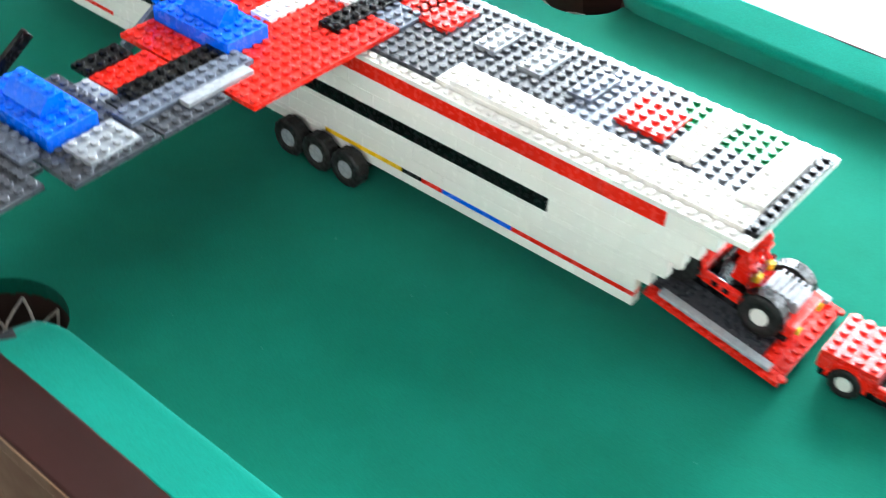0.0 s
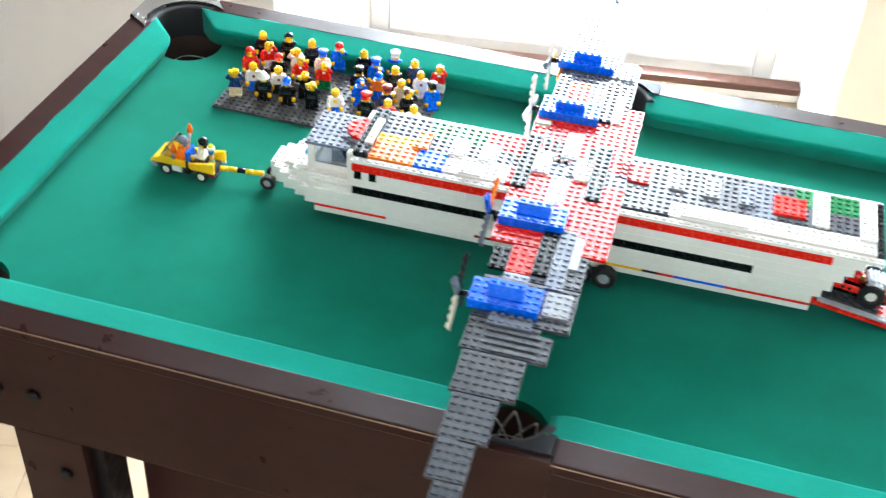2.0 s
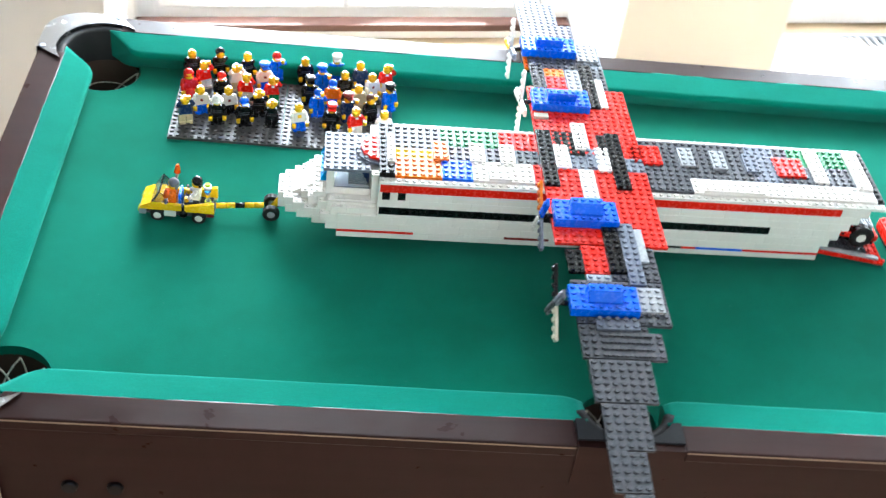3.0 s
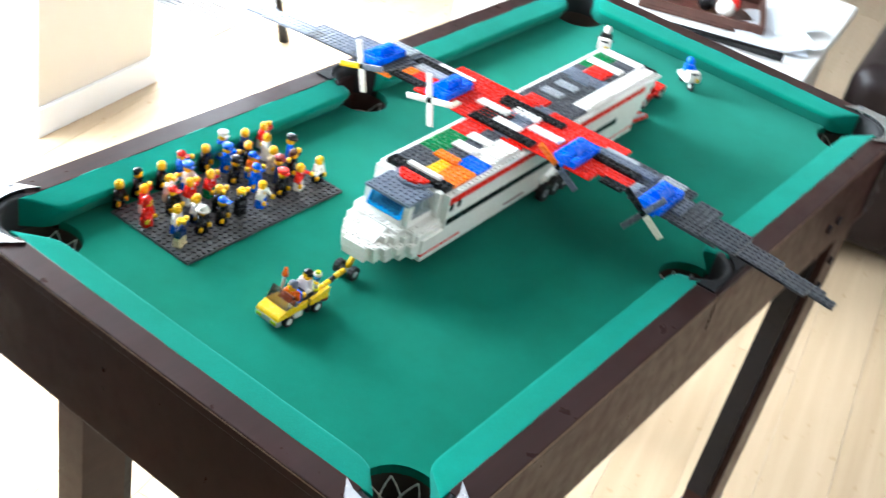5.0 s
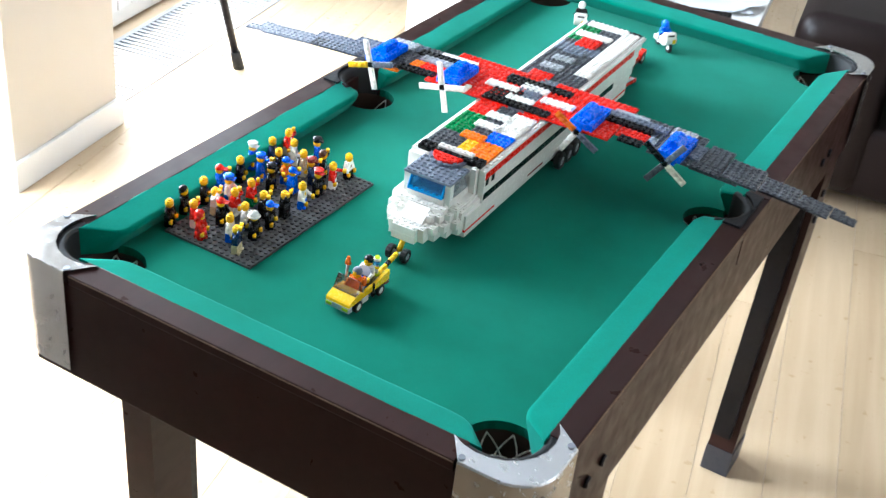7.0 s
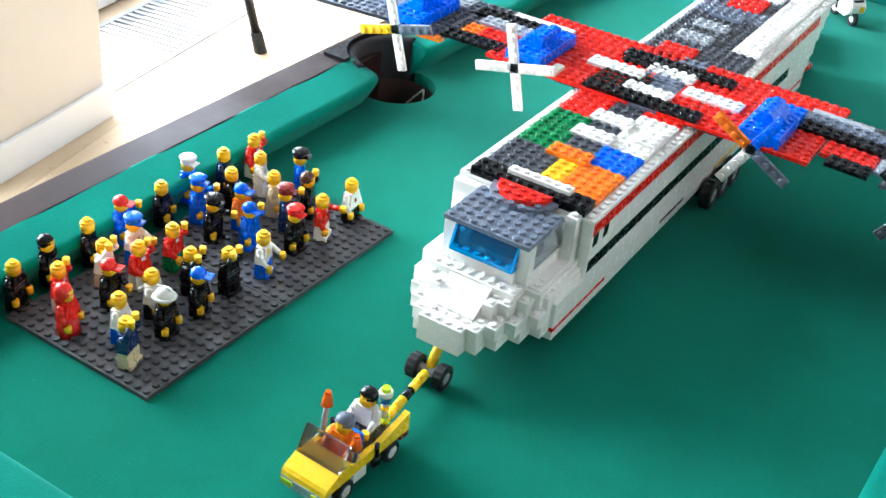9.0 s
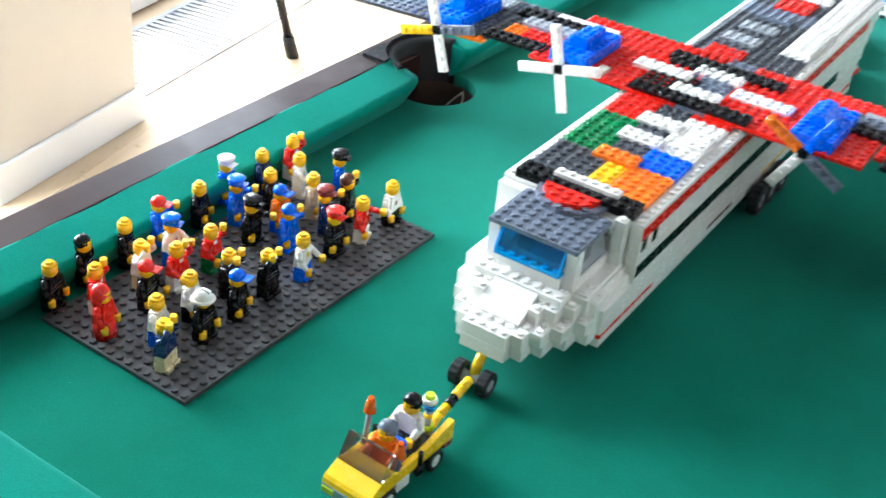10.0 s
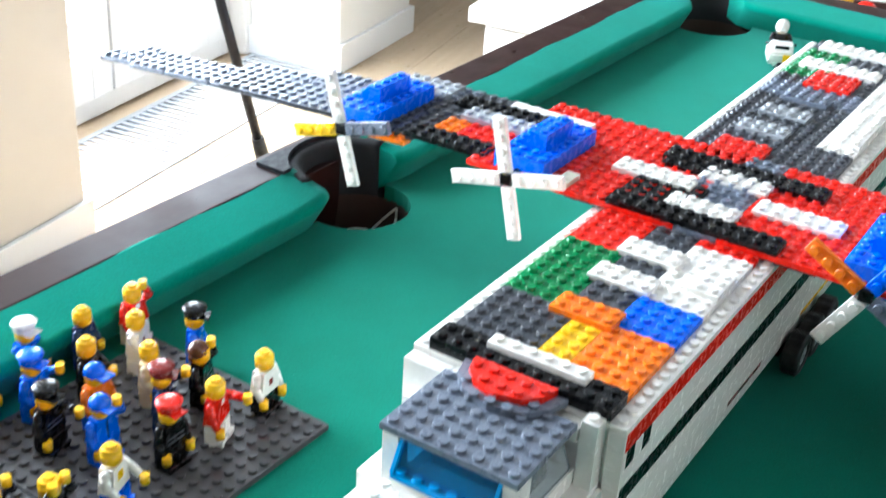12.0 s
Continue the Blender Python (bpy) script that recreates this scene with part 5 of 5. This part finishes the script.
        bm = bmesh.new()
        tube(bm, ((x + tilt) * q, y * q, z1 * q), ((x + tilt + 0.5) * q, y * q, (z1 + 7.5) * q), 3.8 * q, 2.2 * q, 14)
        tube(bm, ((x + tilt + 0.5) * q, y * q, (z1 + 7.5) * q), ((x + tilt + 0.6) * q, y * q, (z1 + 9.5) * q), 1.8 * q, seg=10)
        part("beacon", bm, CLEAR_ORANGE, stem, "transparent orange beacon")
    bm = bmesh.new()
    tube(bm, (70 * q, -3 * q, 14 * q), (70 * q, -3 * q, 34 * q), 2.2 * q)
    mast = part("lamp_mast", bm, LGRAY, th)
    for z, mat, r in ((18, CLEAR_LIME, 4.2), (27, YELLOW, 2.8), (33, CLEAR_BLUE, 3.6), (38, WHITE, 4.6), (40.5, CLEAR_LIME, 3.0)):
        bm = bmesh.new()
        tube(bm, (70 * q, -3 * q, z * q), (70 * q, -3 * q, (z + 3) * q), r * q, r * 0.9 * q, 12)
        part("lamp_stud", bm, mat, mast)
    for x in (19, 62):
        for s in (-1, 1):
            toy_wheel(th, x * q, s * 14 * q, 6.6 * q, 6.9 * q, 6 * q, WHITE, hub=0.62)
    figure(th.matrix_basis @ pose(0.034, -0.001, 0.0075), ORANGE, ORANGE, "hair", BGRAY, 20, 20, label="toy driver with orange torso and grey helmet", seat=True, group="tractor crew")
    figure(th.matrix_basis @ pose(0.058, 0.001, 0.0105), WHITE, DGRAY, "hair", BLACK, 20, 20, label="toy helper with white torso and black helmet", seat=True, group="tractor crew")
    # tow bar
    tb = thing("tow_bar", pose(-0.166, 0.0435, CLOTH + 0.013, 0, 0, 7), "yellow and black toy tow bar to the nose wheel", "tow bar")
    for k in range(5):
        bm = bmesh.new()
        tube(bm, ((k * 10.0) * q, 0, 0), ((k * 10.0 + 9.9) * q, 0, 0), 3.1 * q, seg=14)
        part("bar_segment", bm, BLACK if k == 2 else YELLOW, tb)


tractor()


# ---- ramp and cars at the tail ----
def tail_ramp():
    th = thing("toy_ramp", plane.matrix_basis @ pose(0.480, 0.012, 0.004, 0, 9.5, 0), "red toy loading ramp with grey side rails", "toy ramp")
    q = MM
    for y in (0, 72):
        for i in range(2):
            ob = new("plate", brick_mesh(5.5, 1, 3.2, RED, True, "plate"))
            ob.parent = th
            ob.matrix_basis = pose(44 * i * q, y * q, -3.2 * q)
        bm = bmesh.new()
        box(bm, 8 * q, (y + 1) * q, 1.6 * q, 80 * q, (y + 7) * q, 4.2 * q, 0, 0.0004)
        part("rail", bm, LGRAY, th, "light grey side rail")
    ob = new("plate", brick_mesh(2, 8, 3.2, RED, True, "plate"))
    ob.parent = th
    ob.matrix_basis = pose(72 * q, 8 * q, -3.0 * q)
    ob = new("plate", brick_mesh(9, 8, 2.4, DGRAY, True, "plate"))
    ob.parent = th
    ob.matrix_basis = pose(0, 8 * q, -3.2 * q)


tail_ramp()


def sports_car(at, label, wheel_r, engine_block):
    """A red toy car with curved fenders, studded bonnet and dark interior."""
    th = thing("toy_car", at, label, "toy car", "red toy cars")
    q = MM
    bm = bmesh.new()
    box(bm, -4 * q, -18 * q, 5 * q, 84 * q, 18 * q, 10 * q, 0, 0.001)
    part("chassis", bm, BLACK, th)
    bm = bmesh.new()
    box(bm, -6 * q, -19 * q, 10 * q, 28 * q, 19 * q, 19.5 * q, 0, 0.002)
    part("rear_body" if engine_block else "front_body", bm, RED, th)
    for i in range(2):
        ob = new("plate", brick_mesh(2, 4.75, 3.2, RED, True, "plate"))
        ob.parent = th
        ob.matrix_basis = pose((-5 + 16 * i) * q, -19 * q, 19.6 * q)
    for s in (-1, 1):
        for x in (12, 66):
            bm = bmesh.new()
            out = [((x + (wheel_r + (1.8 if engine_block else 3)) * math.cos(radians(a))) * q, (wheel_r + (wheel_r + (1.8 if engine_block else 3)) * math.sin(radians(a))) * q) for a in range(0, 181, 20)]
            inn = [((x + (wheel_r + 1) * math.cos(radians(a))) * q, (wheel_r + (wheel_r + 1) * math.sin(radians(a))) * q) for a in range(180, -1, -20)]
            prism(bm, out + inn, "y", s * 12 * q, s * 20.5 * q)
            part("fender", bm, BLACK if engine_block else RED, th)
            toy_wheel(th, x * q, s * 17 * q, wheel_r * q, wheel_r * q, 8 * q, WHITE, hub=0.46 if engine_block else 0.55)
        bm = bmesh.new()
        box(bm, 28 * q, (s * 17.5 - 1.8) * q, 10 * q, 54 * q, (s * 17.5 + 1.8) * q, 16.5 * q, 0, 0.001)
        sill = part("door", bm, RED, th)
        bm = bmesh.new()
        box(bm, 34 * q, (s * 19.4 - 0.2) * q, 12 * q, 38 * q, (s * 19.4 + 0.2) * q, 15 * q)
        box(bm, 41 * q, (s * 19.4 - 0.2) * q, 12 * q, 45 * q, (s * 19.4 + 0.2) * q, 15 * q)
        part("door_mark", bm, BLACK, sill)
    bm = bmesh.new()
    box(bm, 54 * q, -19 * q, 10 * q, 86 * q, 19 * q, 18 * q, 0, 0.002)
    part("front_body" if engine_block else "rear_body", bm, RED, th)
    bm = bmesh.new()
    box(bm, 50 * q, -13 * q, 18 * q, 53 * q, 13 * q, 28 * q, 0, 0.0005)
    part("windscreen", bm, SMOKE, th, "smoked windscreen")
    bm = bmesh.new()
    box(bm, 30 * q, -9 * q, 10 * q, 33 * q, 9 * q, 22 * q, 0, 0.001)
    part("seat", bm, BLACK, th)
    if engine_block:
        bm = bmesh.new()
        box(bm, 58 * q, -9 * q, 18 * q, 80 * q, 9 * q, 24 * q, 0, 0.001)
        for k in range(5):
            box(bm, (60 + 4 * k) * q, -9.6 * q, 24 * q, (62 + 4 * k) * q, 9.6 * q, 26 * q)
        part("engine_block", bm, LGRAY, th, "light grey ribbed engine")
    for s in (-1, 1):
        bm = bmesh.new()
        tube(bm, (86 * q, s * 13 * q, 14 * q), (87.5 * q, s * 13 * q, 14 * q), 2.6 * q)
        part("headlight", bm, CLEAR_LIME, th)
    return th


ramp_m = plane.matrix_basis @ pose(0.480, 0.012, 0.004, 0, 9.5, 0)
car_a = ramp_m @ pose(-0.007, 0.040, 0.0012)
sports_car(car_a, "red toy racing car rolling down the grey ramp", 12.8, True)
figure(car_a @ pose(0.043, 0, 0.012, 0, 0, 180), RED, RED, "visor", RED, 20, 20, label="toy driver with red torso and red helmet", seat=True, group="car drivers")
car_b = pose(0.582, 0.069, CLOTH, 0, 0, 2)
sports_car(car_b, "open red toy car waiting beside the ramp", 9.0, False)
figure(car_b @ pose(0.042, 0, 0.009, 0, 0, 180), WHITE, RED, "cap", WHITE, 20, 20, label="toy driver with white torso and white cap", seat=True, group="car drivers")


# ---- police motorcycle ----
def motorcycle(a, coat, helmet, label, rider):
    th = thing("toy_motorcycle", a, label, "toy motorcycle", "toy motorcycles")
    q = MM
    for x in (-17, 17):
        toy_wheel(th, x * q, 0, 8 * q, 8.0 * q, 4.5 * q, WHITE)
    bm = bmesh.new()
    prism(bm, [(-22 * q, 12 * q), (-20 * q, 20 * q), (-6 * q, 16 * q), (4 * q, 19 * q), (14 * q, 26 * q), (20 * q, 22 * q), (15 * q, 12 * q), (6 * q, 7 * q), (-10 * q, 7 * q)], "y", -4 * q, 4 * q)
    part("body", bm, WHITE, th)
    bm = bmesh.new()
    prism(bm, [(-2 * q, 12 * q), (-4 * q, 21 * q), (9 * q, 33 * q), (16 * q, 33 * q), (23 * q, 24 * q), (22 * q, 16 * q), (14 * q, 11 * q)], "y", -10.5 * q, 10.5 * q)
    bmesh.ops.bevel(bm, geom=bm.edges[:], offset=0.0016, segments=2, affect="EDGES")
    fair = part("fairing", bm, WHITE, th, "white curved fairing")
    bm = bmesh.new()
    box(bm, 18.5 * q, -6 * q, 28.2 * q, 20.2 * q, 6 * q, 30.6 * q)
    part("label_plate", bm, BLACK, fair, "black label plate")
    bm = bmesh.new()
    box(bm, 22.2 * q, 1.5 * q, 17 * q, 23.2 * q, 7.5 * q, 23.5 * q)
    part("badge", bm, YELLOW, fair, "yellow badge")
    bm = bmesh.new()
    tube(bm, (5 * q, -14 * q, 28 * q), (5 * q, 14 * q, 28 * q), 1.3 * q)
    part("handlebar", bm, BLACK, th)
    for s in (-1, 1):
        bm = bmesh.new()
        box(bm, -20 * q, (s * 7 - 3) * q, 11 * q, -8 * q, (s * 7 + 3) * q, 19 * q, 0, 0.001)
        part("pannier", bm, WHITE, th)
    figure(a @ pose(-0.006, 0, 0.010, 0, 0, 180), coat, BLACK, "visor", helmet, 45, 45, label=rider, seat=True, group="riders")


motorcycle(pose(0.737, 0.049, CLOTH, 0, 0, 232), BLUE, BLUE, "white toy police motorcycle with a blue rider", "toy rider with blue torso and blue helmet")
motorcycle(pose(0.708, 0.196, CLOTH, 0, 0, 205), BLACK, WHITE, "white toy motorcycle with a rider in black", "toy rider with black torso and white helmet")

# ---- floor boards, laid last, at a slant to the table ----
_boards = {}
SLANT = radians(3.4)
_d, _n = Vector((math.cos(SLANT), math.sin(SLANT))), Vector((-math.sin(SLANT), math.cos(SLANT)))
for r in range(-32, 25):
    o = _n * (0.138 * r)
    lo, hi = -20.0, 20.0
    for k, (b0, b1) in enumerate(((X0, X1), (Y0, Y1))):
        t0, t1 = sorted(((b0 - o[k]) / _d[k], (b1 - o[k]) / _d[k]))
        lo, hi = max(lo, t0), min(hi, t1)
    s0 = -20.0 + (r * 0.71) % 1.8
    while s0 < hi:
        a, b = max(lo, s0), min(hi, s0 + 1.8)
        s0 += 1.8
        if b - a < 0.05:
            continue
        L = round(b - a, 2)
        if L not in _boards:
            bm = bmesh.new()
            box(bm, 0.0006, -0.0686, 0, L - 0.0006, 0.0686, 0.0062, 0, 0.0006)
            _boards[L] = mesh_of(bm, "plank", BOARDS)
        ob = new("plank", _boards[L])
        ob.parent = floor
        p = o + _d * a
        ob.matrix_basis = pose(p.x, p.y, -0.0062, 0, 0, 3.4)
